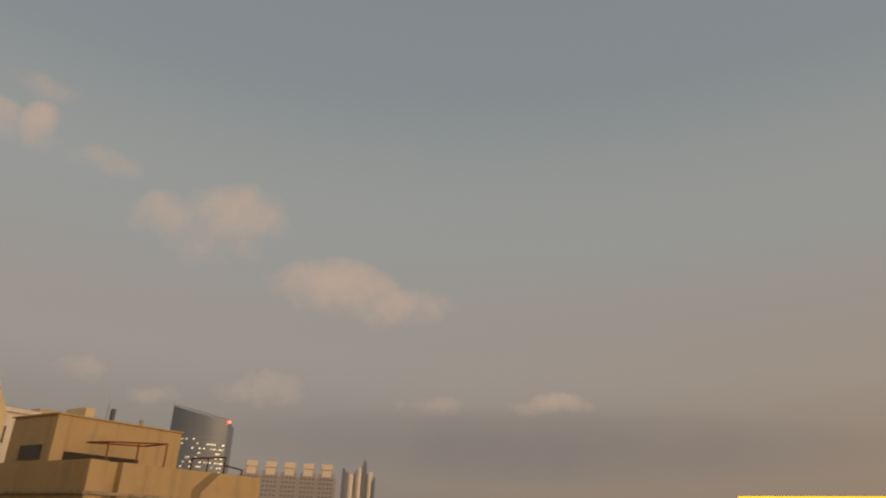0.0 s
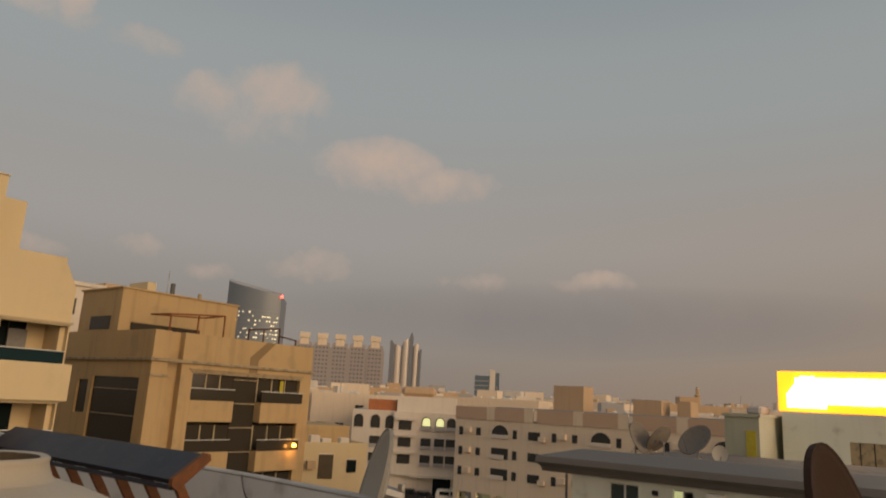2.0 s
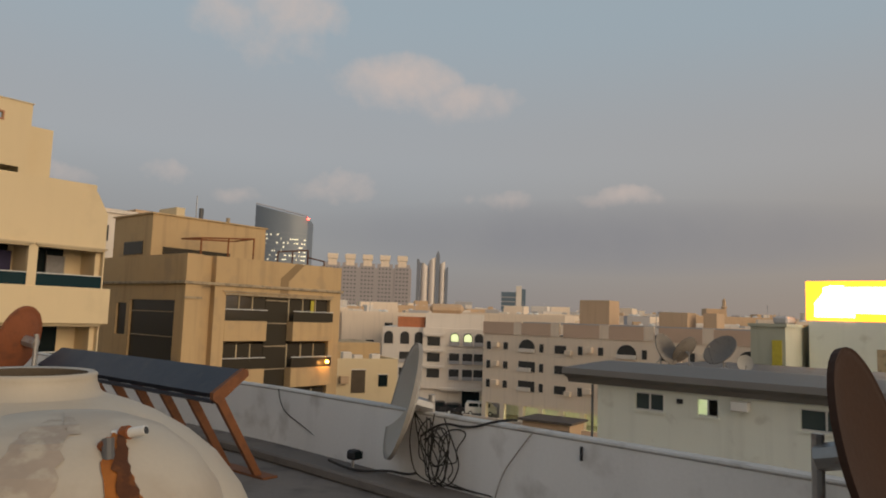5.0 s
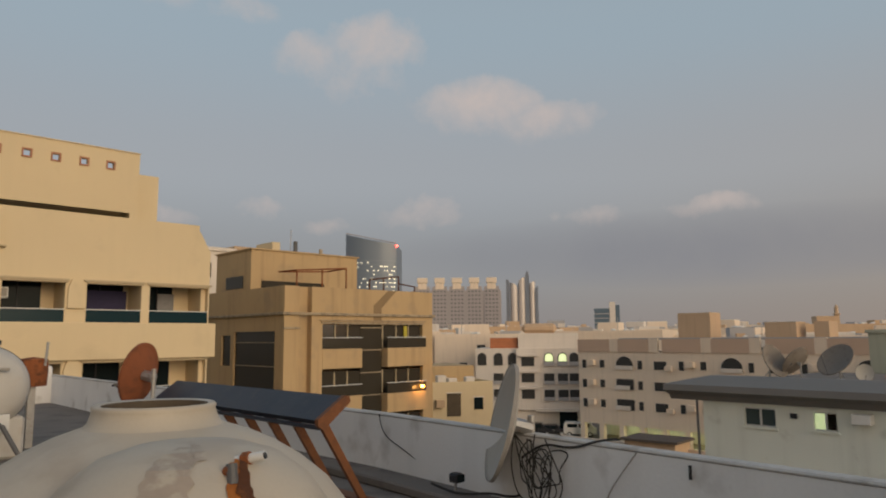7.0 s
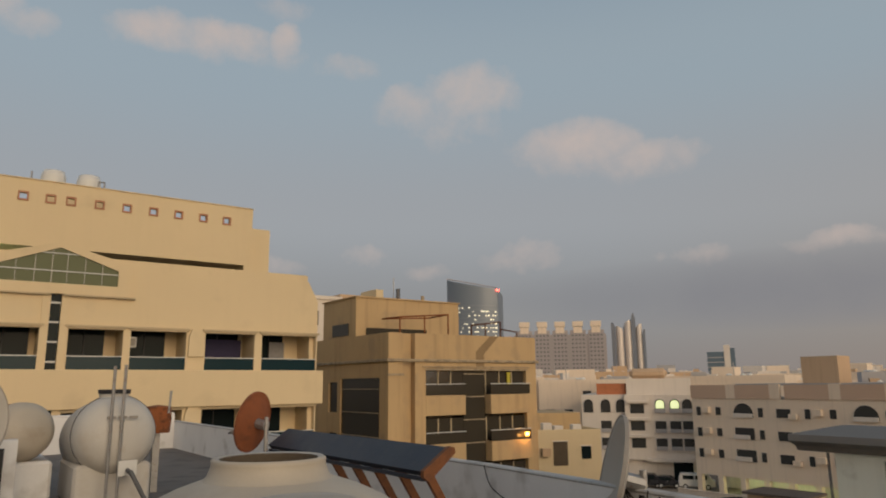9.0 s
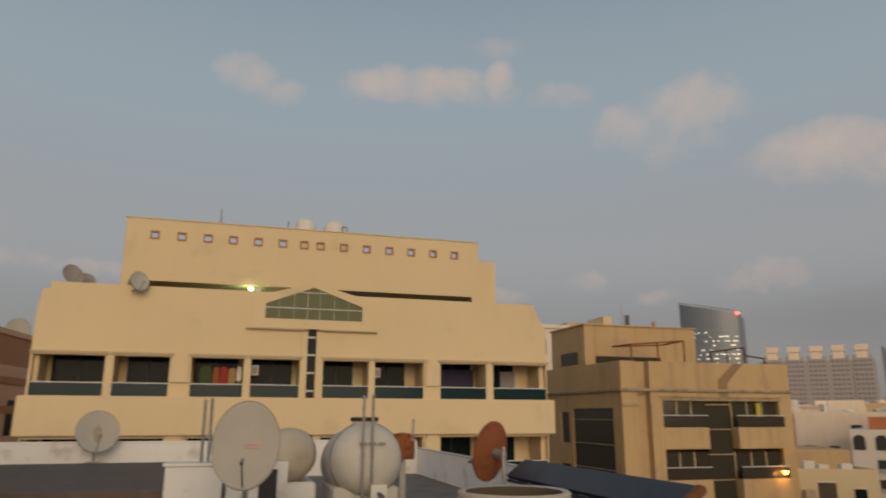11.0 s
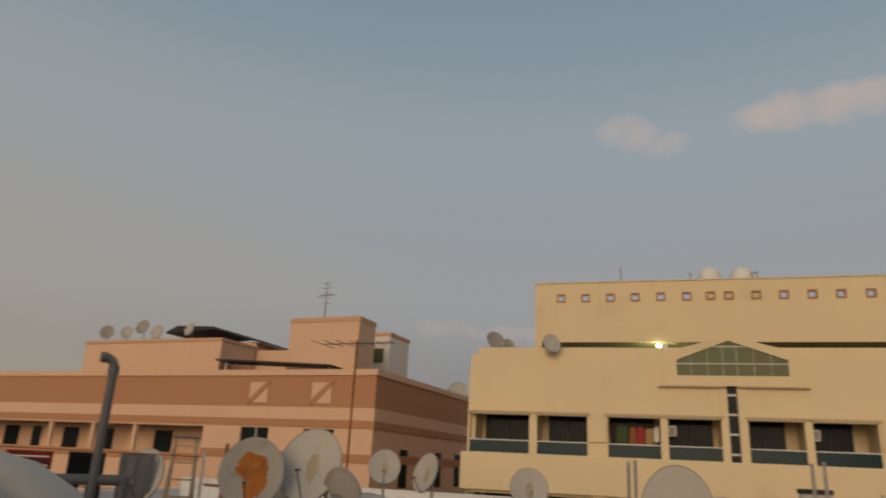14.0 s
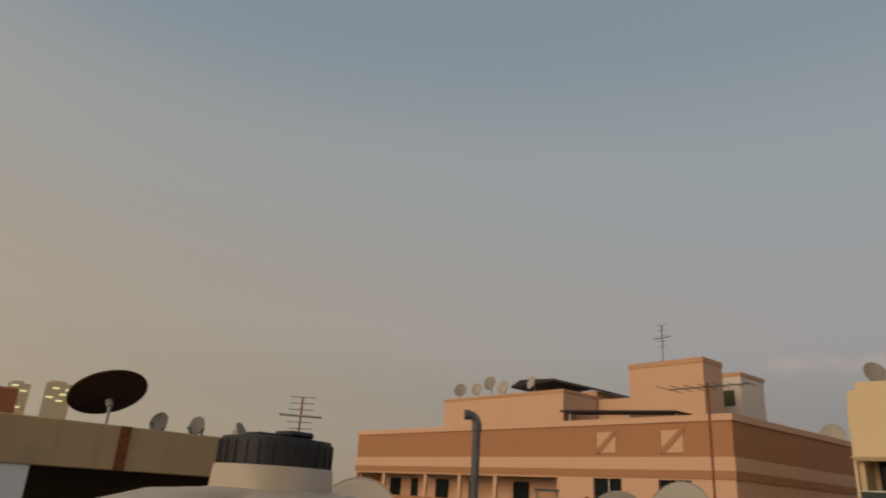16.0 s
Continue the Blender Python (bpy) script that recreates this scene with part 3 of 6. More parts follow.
for i, (x, w, z0, z1, mt, lab) in enumerate(((-1.30, 0.46, 15.02, 15.90, "leaf", "dark green sheet hanging on a balcony"), (-0.80, 0.26, 15.10, 15.86, "cloth_orange", "rust-coloured garment hanging on a balcony"), (-0.52, 0.30, 14.98, 15.88, "cloth_red", "dull red garment hanging on a balcony"),
                                             (-0.20, 0.30, 15.12, 15.84, "cloth_tan", "tan garment hanging on a balcony"), (0.12, 0.2, 15.3, 15.9, "white_plastic", "small white cloth hanging on a balcony"))):
    bm = bmesh.new()
    prism(bm, [(x, z0 + 0.05), (x + w * 0.45, z0), (x + w, z0 + 0.08), (x + w * 0.97, z1 - 0.1), (x + w * 0.8, z1), (x + w * 0.15, z1 - 0.02), (x + 0.01, z1 - 0.12)], "y", 29.60 + 0.05 * i, 29.64 + 0.05 * i)
    tagged(part("garment", bm, mt), lab, "laundry", "washing on the cream balcony")
part("clothes_line", rods(((-1.6, 0.66, 15.93), (0.38, 0.66, 15.93)), r=0.008), "cable", cream)
# flared pier tops either side of the middle bays
for px in (-2.0, 8.12):
    for k in levels:
        z = -PITCH * k
        bm = bmesh.new()
        prism(bm, [(px - 0.30, 15.2 + z), (px + 0.30, 15.2 + z), (px + 0.30, 15.95 + z), (px + 0.18, 16.3 + z), (px - 0.18, 16.3 + z), (px - 0.30, 15.95 + z)], "y", -0.12, -0.003)
        part("pier", bm, "cream", cream)
# stair window strip
strip = part("stair_window", boxes((2.83, 3.17, 0.10, 0.14, 9.2, 17.74)), "glass", cream, "narrow dark stair window strip")
for z in np.arange(9.9, 17.7, 0.72):
    part("glazing_bar", boxes((2.83, 3.17, 0.05, 0.10, z - 0.035, z + 0.035)), "alu", strip)
parts("stair_window_surround", "cream", cream, (2.55, 2.82, -0.06, -0.003, 9.2, 17.36), (3.18, 3.45, -0.06, -0.003, 9.2, 17.36))
# gable with green glazing
bm = bmesh.new()
prism(bm, [(0.55, 17.42), (5.50, 17.42), (5.50, 17.80), (0.55, 17.80)], "y", -0.16, 0.6)
prism(bm, [(0.55, 17.80), (1.07, 17.80), (1.07, 18.40), (2.98, 19.14), (2.98, 19.34), (0.55, 18.66)], "y", -0.16, 0.6)
prism(bm, [(5.50, 17.80), (5.50, 18.66), (2.98, 19.34), (2.98, 19.14), (5.02, 18.40), (5.02, 17.80)], "y", -0.16, 0.6)
gable = part("gable", bm, "cream", cream)
bm = bmesh.new()
prism(bm, [(1.07, 17.80), (5.02, 17.80), (5.02, 18.40), (2.98, 19.14), (1.07, 18.40)], "y", -0.08, -0.04)
pane = part("gable_glazing", bm, "green_glass", gable, "green tinted gable glazing")
bars = [(1.07, 5.02, -0.12, -0.082, 18.24, 18.275), (2.3, 3.72, -0.12, -0.082, 18.90, 18.935)]
for x in (1.6, 2.2, 2.75, 3.25, 3.85, 4.45):
    bars.append((x - 0.008, x + 0.008, -0.125, -0.083, 17.80, 18.38 + 0.85 * (1 - abs(x - 3.0) / 2.0)))
for b in bars:
    part("glazing_bar", boxes(b), "alu" if b[1] - b[0] > 0.1 else "steel", gable)
parts("ledge", "cream_dark", cream, (0.35, 2.80, -0.19, -0.003, 17.36, 17.41), (3.2, 5.68, -0.19, -0.003, 17.36, 17.41))
# set-back penthouse: solid upper wall with small square openings over a dark slot
pent = part("penthouse", pierced(-5.08, 11.66, 18.15, 21.55, 4.0, 4.25, [(-4.75, 11.30, 18.1, 19.82)]), "cream", cream)
parts("penthouse_side", "cream", pent, (-5.08, -4.83, 4.25, 11, 18.15, 21.2), (11.41, 11.66, 4.25, 11, 18.15, 21.2), (-4.83, 11.41, 4.25, 11, 19.9, 20.1))
sq = [-3.85, -2.74, -1.64, -0.57, 0.52, 1.60, 2.57, 3.30, 4.38, 5.46, 6.55, 7.62, 8.72, 9.80]
sq = [x + 0.044 * i for i, x in enumerate(sq)]
holes = [(x - 0.155, x + 0.155, 21.77, 22.07) for x in sq]
part("screen_wall", pierced(-5.08, 11.66, 21.55, 22.66, 4.0, 4.25, holes), "cream", pent)
fr = None
for x in sq:
    m = Matrix.Translation((x, 0, 21.92))
    if fr is None:
        bmf = pierced(-0.20, 0.20, -0.20, 0.20, 3.96, 3.998, [(-0.135, 0.135, -0.13, 0.13)])
        fr = part("square_frame", bmf, "terracotta", pent, "small terracotta square frame")
        fr.matrix_basis = m
    else:
        same("square_frame", fr, pent, m)
part("cornice", boxes((-5.12, 11.70, 3.95, 4.30, 22.663, 22.70)), "cream", pent)
# dark colour stands in for the shade under the penthouse
part("recess_wall", boxes((-4.83, 11.41, 6.6, 6.8, 18.15, 19.9)), "shade_brown", cream, "recessed terrace wall with shade in its colour")
part("penthouse_wing", boxes((11.66, 12.80, 4.6, 10, 18.15, 21.84)), "cream", cream)
lamp = part("terrace_lamp", lathe(bmesh.new(), [(0.0, 19.57), (0.06, 19.58), (0.10, 19.63), (0.10, 19.67), (0.04, 19.73), (0.0, 19.76)], 16, Matrix.Translation((0.5, 3.9, 0))), "lamp_green", cream, "lit greenish terrace lamp")
part("terrace_post", boxes((0.62, 0.80, 0.2, 0.345, 18.62, 19.08)), "white_plastic", cream)
pl = bpy.data.lights.new("terrace_light", "POINT")
pl.energy, pl.color, pl.shadow_soft_size = 35, (0.8, 1.0, 0.45), 0.15
new("terrace_light", pl).location = (0.5, 33.6, 19.5)
for p, q in (((-4.6, 4.6, 22.8), (-1.1, 4.6, 22.8)), ((-1.07, 4.6, 22.6), (-1.07, 4.6, 23.55)), ((2.1, 5, 22.5), (2.1, 5, 23.3)), ((4.75, 5, 22.5), (4.75, 5, 23.25)), ((5.0, 5, 22.5), (5.0, 5, 23.25)), ((4.75, 5, 23.23), (5.0, 5, 23.23))):
    part("roof_rail", rods((p, q), r=0.035), "steel", pent)
for x in (3.12, 4.62):
    bm = bmesh.new()
    lathe(bm, [(0.0, 22.8), (0.50, 22.8), (0.54, 23.1), (0.53, 23.7), (0.45, 23.98), (0.0, 24.03)], 24, Matrix.Translation((x, 36.1, 0)))
    tk = part("water_tank", bm, "white_plastic", None, smooth=True)
    tagged(tk, "white plastic roof water tank on the penthouse", "water tank", "penthouse tanks")
part("tank_deck", boxes((2.2, 5.6, 6.3, 8.0, 20.1, 22.8)), "cream", pent)

# ---- ochre apartment block beside it ----
ochre = thing("apartment_block", pose(0, 33, 0), "weathered ochre apartment block with dark glazed bays", "building")
OL, ON, OR_, OT = 19.54, 21.26, 30.29, 16.85
FH = 2.62
holes = [(21.97, 29.45, 2.0, 14.78)]
part("wall", pierced(ON, OR_, 0, OT, 0, 0.3, holes), "ochre", ochre)
parts("pier", "ochre", ochre, (OL, 20.45, 0.0, 0.3, 0, OT), (20.45, ON, 0.42, 0.6, 0, OT), (ON - 0.006, ON + 0.3, 0.3, 0.6, 0, OT))
wh = [(0.95, 5.7, 2.0, 14.4), (6.1, 7.3, 12.4, 14.2), (6.1, 7.3, 9.4, 11.2)]
west = part("wall", pierced(0.3, 9.5, 0, OT, 0, 0.28, wh), "ochre", ochre)
west.matrix_basis = Matrix(((0, 1, 0, OL), (1, 0, 0, 0), (0, 0, 1, 0), (0, 0, 0, 1)))
part("west_glazing", boxes((OL + 0.12, OL + 0.16, 0.90, 5.75, 2.0, 14.45)), "bay_glass", ochre, "tall dark west window")
for z in np.arange(3.3, 14.3, 1.31):
    part("transom", boxes((OL + 0.07, OL + 0.12, 0.95, 5.7, z - 0.025, z + 0.025)), "ochre_old", ochre)
for z in (12.4, 9.4):
    part("side_window", boxes((OL + 0.12, OL + 0.16, 6.05, 7.35, z - 0.05, z + 1.85)), "bay_glass", ochre)
parts("rear_wall", "ochre", ochre, (OL + 0.28, OR_, 9.2, 9.5, 0, OT), (OR_ - 0.3, OR_, 0.3, 9.2, 0, OT))
part("roof_slab", boxes((OL + 0.28, OR_ - 0.3, 0.6, 9.2, 15.9, 16.1)), "roof", ochre)
parts("ledge", "ochre_old", ochre, (OL - 0.14, OR_ + 0.14, -0.14, -0.003, 15.26, 15.42), (OL - 0.14, OL - 0.003, 0.0, 9.4, 15.26, 15.42), label="crumbling stained ledge", bevel=0.02)
parts("window_head", "ochre_old", ochre, (21.9, 29.5, -0.07, -0.003, 14.80, 14.90), (21.75, 29.65, -0.10, -0.003, 14.96, 15.02))
part("pilaster_cap", boxes((OL - 0.05, 20.5, -0.07, -0.003, 14.5, 14.62)), "ochre_old", ochre)
# backing coloured dark as the unlit space behind the glazing
part("glazing_back", boxes((21.97, 29.45, 1.3, 1.4, 2, 14.8)), "shade_brown", ochre)
centre = part("curtain_wall", boxes((24.75, 26.35, 0.22, 0.26, 2, 14.78)), "bay_glass", ochre, "dark stair curtain wall")
for k in range(12):
    part("transom", boxes((24.75, 26.35, 0.16, 0.22, 14.6 - 1.31 * k - 0.03, 14.6 - 1.31 * k + 0.03)), "ochre_old", centre)
for k in range(4):
    z = -FH * k * 1.02
    for a, b, proud in ((21.97, 24.74, -0.02), (26.36, 29.44, -0.35)):
        win = part("bay_window", boxes((a, b, 0.24, 0.28, 13.45 + z, 14.78 + z)), "bay_glass", ochre, "dark sliding bay window")
        for q in (0.0, 0.34, 0.66):
            part("mullion", boxes((a + (b - a) * q, a + (b - a) * q + 0.06, 0.18, 0.24, 13.45 + z, 14.78 + z)), "cream_dark", win)
        part("bay_glass_rail", boxes((a, b, proud + 0.02, proud + 0.06, 13.42 + z, 13.98 + z)), "bay_glass", win)
        part("bay_rail", boxes((a, b, proud, proud + 0.05, 14.003 + z, 14.05 + z)), "alu", win)
        part("bay_spandrel", boxes((a, b, proud, 0.3, 12.28 + z, 13.40 + z), bevel=0.02), "ochre", ochre)
# set-back stair tower and roof frames
part("stair_tower", boxes((19.9, 27.6, 4.5, 9.0, 16.0, 19.28)), "ochre", ochre)
part("stair_tower", boxes((26.9, 27.61, 4.49, 4.5, 16.0, 19.0)), "ochre", ochre)
part("tower_window", boxes((19.86, 19.9, 5.4, 7.6, 17.0, 17.75)), "bay_glass", ochre)
part("tower_window", boxes((20.6, 25.0, 4.44, 4.5, 16.9, 17.45)), "bay_glass", ochre)
part("tower_cornice", boxes((19.8, 27.7, 4.4, 9.1, 19.283, 19.36)), "ochre", ochre)
fr = [((21.0, 1.2, 16.1), (21.0, 1.2, 17.85)), ((24.4, 1.2, 16.1), (24.4, 1.2, 18.15)), ((21.0, 1.2, 17.85), (24.4, 1.2, 18.15)), ((21.0, 3.2, 17.9), (24.4, 3.2, 18.1)), ((21.0, 1.2, 17.85), (21.0, 3.2, 17.9)), ((24.4, 1.2, 18.15), (24.4, 3.2, 18.1)), ((22.7, 1.2, 16.1), (22.7, 1.2, 18.0))]
for p, q in fr:
    part("roof_frame", rods((p, q), r=0.045), "rust", ochre, "rusty steel roof frame")
fr = [((26.0, 1.0, 16.1), (26.0, 1.0, 17.55)), ((28.3, 1.0, 16.1), (28.3, 1.0, 17.85)), ((26.0, 1.0, 17.55), (28.3, 1.0, 17.85)), ((27.1, 1.0, 16.1), (27.1, 1.0, 17.7)), ((28.3, 1.0, 17.4), (30.0, 1.4, 17.3)), ((30.0, 1.4, 16.1), (30.0, 1.4, 17.35))]
for p, q in fr:
    part("roof_frame", rods((p, q), r=0.045), "rust_dark", ochre, "dark steel roof frame")
part("vent", rods(((23.3, 5.2, 19.36), (23.3, 5.2, 20.1)), r=0.14), "pvc", ochre, "dark roof vent")
part("aerial", rods(((23.2, 5.6, 19.36), (23.2, 5.6, 20.9)), r=0.025), "steel", ochre)
part("vent", rods(((25.2, 5.2, 19.36), (25.2, 5.2, 19.75)), r=0.12), "ochre_old", ochre)
# dark streak, slanting down the parapet and then straight
bm = bmesh.new()
prism(bm, [(25.55, 14.99), (26.15, 14.99), (26.15, 15.75), (27.3, 16.84), (26.65, 16.84), (25.55, 15.9)], "y", -0.006, -0.002)
part("damp_stain", bm, "dark_streak", ochre, "dark slanting streak on the parapet")
part("bay_lamp", boxes((28.9, 29.15, -0.5, -0.40, 10.95, 11.12), bevel=0.03), "lamp_orange", ochre, "lit orange lamp")
pl = bpy.data.lights.new("bay_light", "POINT")
pl.energy, pl.color, pl.shadow_soft_size = 25, (1.0, 0.45, 0.1), 0.1
new("bay_light", pl).location = (28.8, 32.3, 10.95)
part("hanging_cloth", boxes((28.0, 28.25, 0.10, 0.16, 13.9, 14.7)), "cloth_yellow", ochre)

# ---- brown and pink block to the west ----
brown = thing("apartment_block", pose(-12.18, 31.05, 0, 0, 0, -6), "pink and brown banded apartment block with a flat roof", "building")
BW = 28.2
low = [(-28.0, -9.66, 12.0, 15.40)]
part("wall", pierced(-BW, 0, 0, 15.50, 0, 0.3, [(-3.7, -2.05, 12.6, 15.42), (-7.36, -5.7, 12.6, 15.42), *low]), "pink", brown)
parts("wall", "pink", brown, (-0.3, 0, 0.3, 30, 0, 15.5), (-BW, -BW + 0.3, 0.3, 30, 0, 15.5))
for x in (-3.7, -7.36):
    wn_ = part("window", boxes((x, x + 1.65, 0.16, 0.2, 12.6, 15.42)), "glass", brown, "dark window")
    part("frame", boxes((x + 0.82, x + 0.88, 0.12, 0.16, 12.6, 15.42)), "alu", wn_)
part("balcony_back", boxes((-BW + 0.3, -9.3, 2.0, 2.2, 11, 15.5)), "pink", brown)
part("balcony_floor", boxes((-BW + 0.3, -9.3, 0.3, 2.0, 11.9, 12.1)), "pink", brown)
part("balcony_band", boxes((-28.0, -9.66, 0.02, 0.25, 13.65, 14.05)), "brown", brown)
part("balcony_rail_wall", boxes((-28.0, -9.66, 0.04, 0.22, 12.1, 13.645)), "pink", brown)
for i, x in enumerate((-26.6, -24.2, -21.6, -18.4, -14.6, -11.2)):
    part("balcony_door", boxes((x, x + (1.2 if i % 2 == 0 else 0.7), 1.92, 1.995, 12.1, 15.2)), "glass", brown, "dark balcony door")
for x in (-25.0, -20.6, -17.4, -14.4):
    part("balcony_post", boxes((x, x + 0.25, 0.06, 0.2, 14.05, 15.4)), "pink", brown)
for z0, z1, mt, pr in ((15.503, 15.85, "brown", 0.06), (15.853, 16.42, "pink", 0.05), (16.423, 17.93, "brown", 0.0), (17.933, 18.22, "pink", 0.08)):
    parts("band", mt, brown, (-BW - pr, pr, -pr, 0.3, z0, z1), (-0.3, pr, 0.303, 30, z0, z1), (-BW - pr, -BW + 0.3, 0.303, 30, z0, z1))
parts("band", "brown", brown, (-9.64, 0.04, -0.04, -0.003, 13.95, 14.35), (0.003, 0.04, -0.003, 30, 14.0, 14.4))
part("roof_slab", boxes((-BW + 0.3, -0.3, 0.3, 30, 17.0, 17.2)), "roof", brown)
for y in (3.0, 7.5, 10.5, 13.5, 16.5, 20.0, 23.5, 27):
    part("side_window", boxes((-0.02, 0.006, y, y + 0.95, 12.9, 14.7)), "glass", brown)
    part("side_window", boxes((-0.02, 0.006, y, y + 0.95, 9.7, 11.5)), "glass", brown)
for x in (-2.88, -6.51):
    sqp = part("square_panel", boxes((x - 0.55, x + 0.55, -0.05, -0.003, 16.60, 17.60)), "pink", brown, "pale square relief panel")
    bm = bmesh.new()
    prism(bm, [(x - 0.53, 16.62), (x - 0.33, 16.62), (x + 0.53, 17.43), (x + 0.53, 17.58), (x + 0.36, 17.58), (x - 0.53, 16.78)], "y", -0.09, -0.053)
    part("diagonal", bm, "brown", sqp)
    part("square_frame", boxes((x - 0.64, x + 0.64, -0.07, -0.003, 17.60, 17.68), (x - 0.64, x - 0.553, -0.07, -0.003, 16.52, 17.597)), "brown", sqp)
# roof structures
part("roof_house", boxes((-20.07, -10.09, 1.0, 8.0, 17.2, 19.95)), "pink", brown)
part("roof_house_cap", boxes((-20.12, -10.04, 0.95, 8.05, 19.953, 20.12)), "pink_dark", brown)
bm = bmesh.new()
prism(bm, [(-17.0, 21.2), (-16.2, 21.55), (-13.4, 21.42), (-9.8, 20.45), (-9.8, 20.36), (-13.4, 21.28), (-17.0, 21.08)], "y", 4.0, 8.0)
part("canopy", bm, "black", brown, "dark sheet canopy on the roof house")
part("canopy_base", boxes((-15.8, -10.4, 4.4, 7.6, 20.12, 20.5)), "pink", brown)
bm = bmesh.new()
prism(bm, [(-10.0, 18.92), (-3.0, 18.56), (-3.0, 18.49), (-10.0, 18.82)], "y", 0.6, 2.0)
part("canopy", bm, "black", brown, "low dark roof canopy")
parts("canopy_post", "steel", brown, (-9.7, -9.55, 1.0, 1.15, 17.2, 18.82), (-3.3, -3.15, 1.0, 1.15, 17.2, 18.51))
part("low_wall", boxes((-10.0, -6.64, 4.0, 8.0, 17.2, 19.9)), "pink", brown)
tower = part("stair_tower", boxes((-6.63, -2.38, 2.2, 4.0, 17.2, 21.05)), "pink", brown)
part("tower_cap", boxes((-6.66, -2.35, 2.17, 4.03, 21.053, 21.30)), "pink_dark", tower)
t2 = part("lift_house", boxes((-4.3, -2.96, 7.0, 9.6, 17.2, 21.15)), "far_white", brown)
part("lift_house_cap", boxes((-4.35, -2.91, 6.95, 9.65, 21.153, 21.36)), "pink_dark", t2)
part("lift_window", boxes((-4.0, -3.34, 6.95, 7.0, 19.6, 20.42)), "green_glass", t2)

# ---- grey-roofed house across the parapet ----
grey = thing("house", pose(25, 0, 0), "pale house with a grey sheet eave and small windows", "house")
gw = [(-10.93, -9.87, 10.82, 11.47), (-8.64, -7.95, 10.85, 11.46), (-5.35, -3.9, 10.75, 11.45), (-1.0, 0.2, 10.8, 11.45), (-10.9, -9.9, 7.6, 8.6), (-8.6, -7.7, 7.6, 8.6)]
gwall = part("wall", pierced(-12.45, 12, 0, 11.8, 0, 0.25, gw), "grey_wall", grey)
gwall.matrix_basis = Matrix(((0, 1, 0, 0), (-1, 0, 0, 0), (0, 0, 1, 0), (0, 0, 0, 1)))
parts("wall", "grey_wall", grey, (0.25, 12, 12.2, 12.45, 0, 11.8), (0.25, 12, -12, -11.75, 0, 11.8), (11.75, 12, -11.75, 12.2, 0, 11.8))
for i, (a, b, c, d) in enumerate(gw):
    lit = i == 1
    w = part("window", boxes((0.13, 0.16, -b + (0.34 if lit else 0), -a, c, d)), "pane_glass", grey, "sliding aluminium window")
    if lit:
        part("lit_pane", boxes((0.13, 0.16, -a - 0.33, -a, c, d)), "lit_window", w, "lit window pane")
    parts("frame", "alu", w, (0.08, 0.13, -b, -a, d - 0.05, d), (0.08, 0.13, -b, -a, c, c + 0.05), (0.08, 0.13, -(a + b) / 2 - 0.03, -(a + b) / 2 + 0.03, c + 0.05, d - 0.05))
    part("sill", boxes((-0.08, 0.10, -b - 0.08, -a + 0.08, c - 0.07, c - 0.004)), "grey_wall", w)
prof = [(-0.75, 11.98), (-0.70, 12.20), (1.2, 12.46), (1.6, 12.46), (1.6, 11.9), (0.25, 11.60), (-0.18, 11.62), (-0.30, 11.80)]
bm = bmesh.new()
rings = []
for k in (-13.2, 13.62):
    rings.append([bm.verts.new((x, k if x < 0.3 else k - math.copysign(min(x - 0.3, 1.0), k), z)) for x, z in prof])
for i in range(len(prof)):
    j = (i + 1) % len(prof)
    bm.faces.new((rings[0][i], rings[0][j], rings[1][j], rings[1][i]))
bm.faces.new(rings[0])
bm.faces.new(list(reversed(rings[1])))
bmesh.ops.recalc_face_normals(bm, faces=bm.faces)
part("eave", bm, "grey_roof", grey, "grey sheet mansard eave with a stepped soffit")
part("roof_slab", boxes((1.6, 11.7, -11.7, 12.2, 11.9, 12.2)), "roof", grey)
part("air_conditioner", boxes((-0.42, -0.003, 6.86, 7.41, 11.18, 11.50), bevel=0.02), "white_plastic", grey, "small white window air conditioner")
part("downpipe", rods(((-0.1, 12.62, 0.0), (-0.1, 12.62, 11.6)), r=0.05), "pvc", grey)
part("vent", boxes((-0.08, -0.003, 9.15, 9.35, 11.2, 11.36)), "black", grey)

# ---- building with the lit sign ----
signb = thing("shop_building", pose(40.4, 0, 0), "pale building with a shuttered window below a bright sign", "building")
sw_ = part("wall", pierced(-8.2, 14, 0, 14.45, 0, 0.3, [(-5.2, 3.0, 11.2, 13.1)]), "grey_wall", signb)
sw_.matrix_basis = Matrix(((0, 1, 0, 0), (-1, 0, 0, 0), (0, 0, 1, 0), (0, 0, 0, 1)))
parts("wall", "grey_wall", signb, (0.3, 10, 7.9, 8.2, 0, 14.45), (0.3, 10, -14, -13.7, 0, 14.45), (9.7, 10, -13.7, 7.9, 0, 14.45))
part("roof_slab", boxes((0.3, 9.7, -13.7, 7.9, 14.0, 14.3)), "roof", signb)
sh = part("shutter", boxes((0.12, 0.16, -3.0, 5.2, 11.2, 13.1)), "shade_brown", signb, "brown slatted shutter")
for k in range(14):
    part("slat", boxes((0.05, 0.12, -3.0 + k * 0.6, -2.46 + k * 0.6, 11.2, 13.1)), "ochre_old", sh)
sg = thing("illuminated_sign", pose(40.5, 0, 14.45), "glowing white box sign with an orange border", "sign")
part("sign_face", boxes((-0.10, -0.06, -9.5, 7.5, 0.42, 1.72)), "sign_white", sg, "glowing white lettering panel")
part("sign_border", boxes((-0.05, 0.35, -9.9, 8.35, 0.0, 2.05), bevel=0.04), "sign_orange", sg, "glowing orange sign box")
bm = bmesh.new()
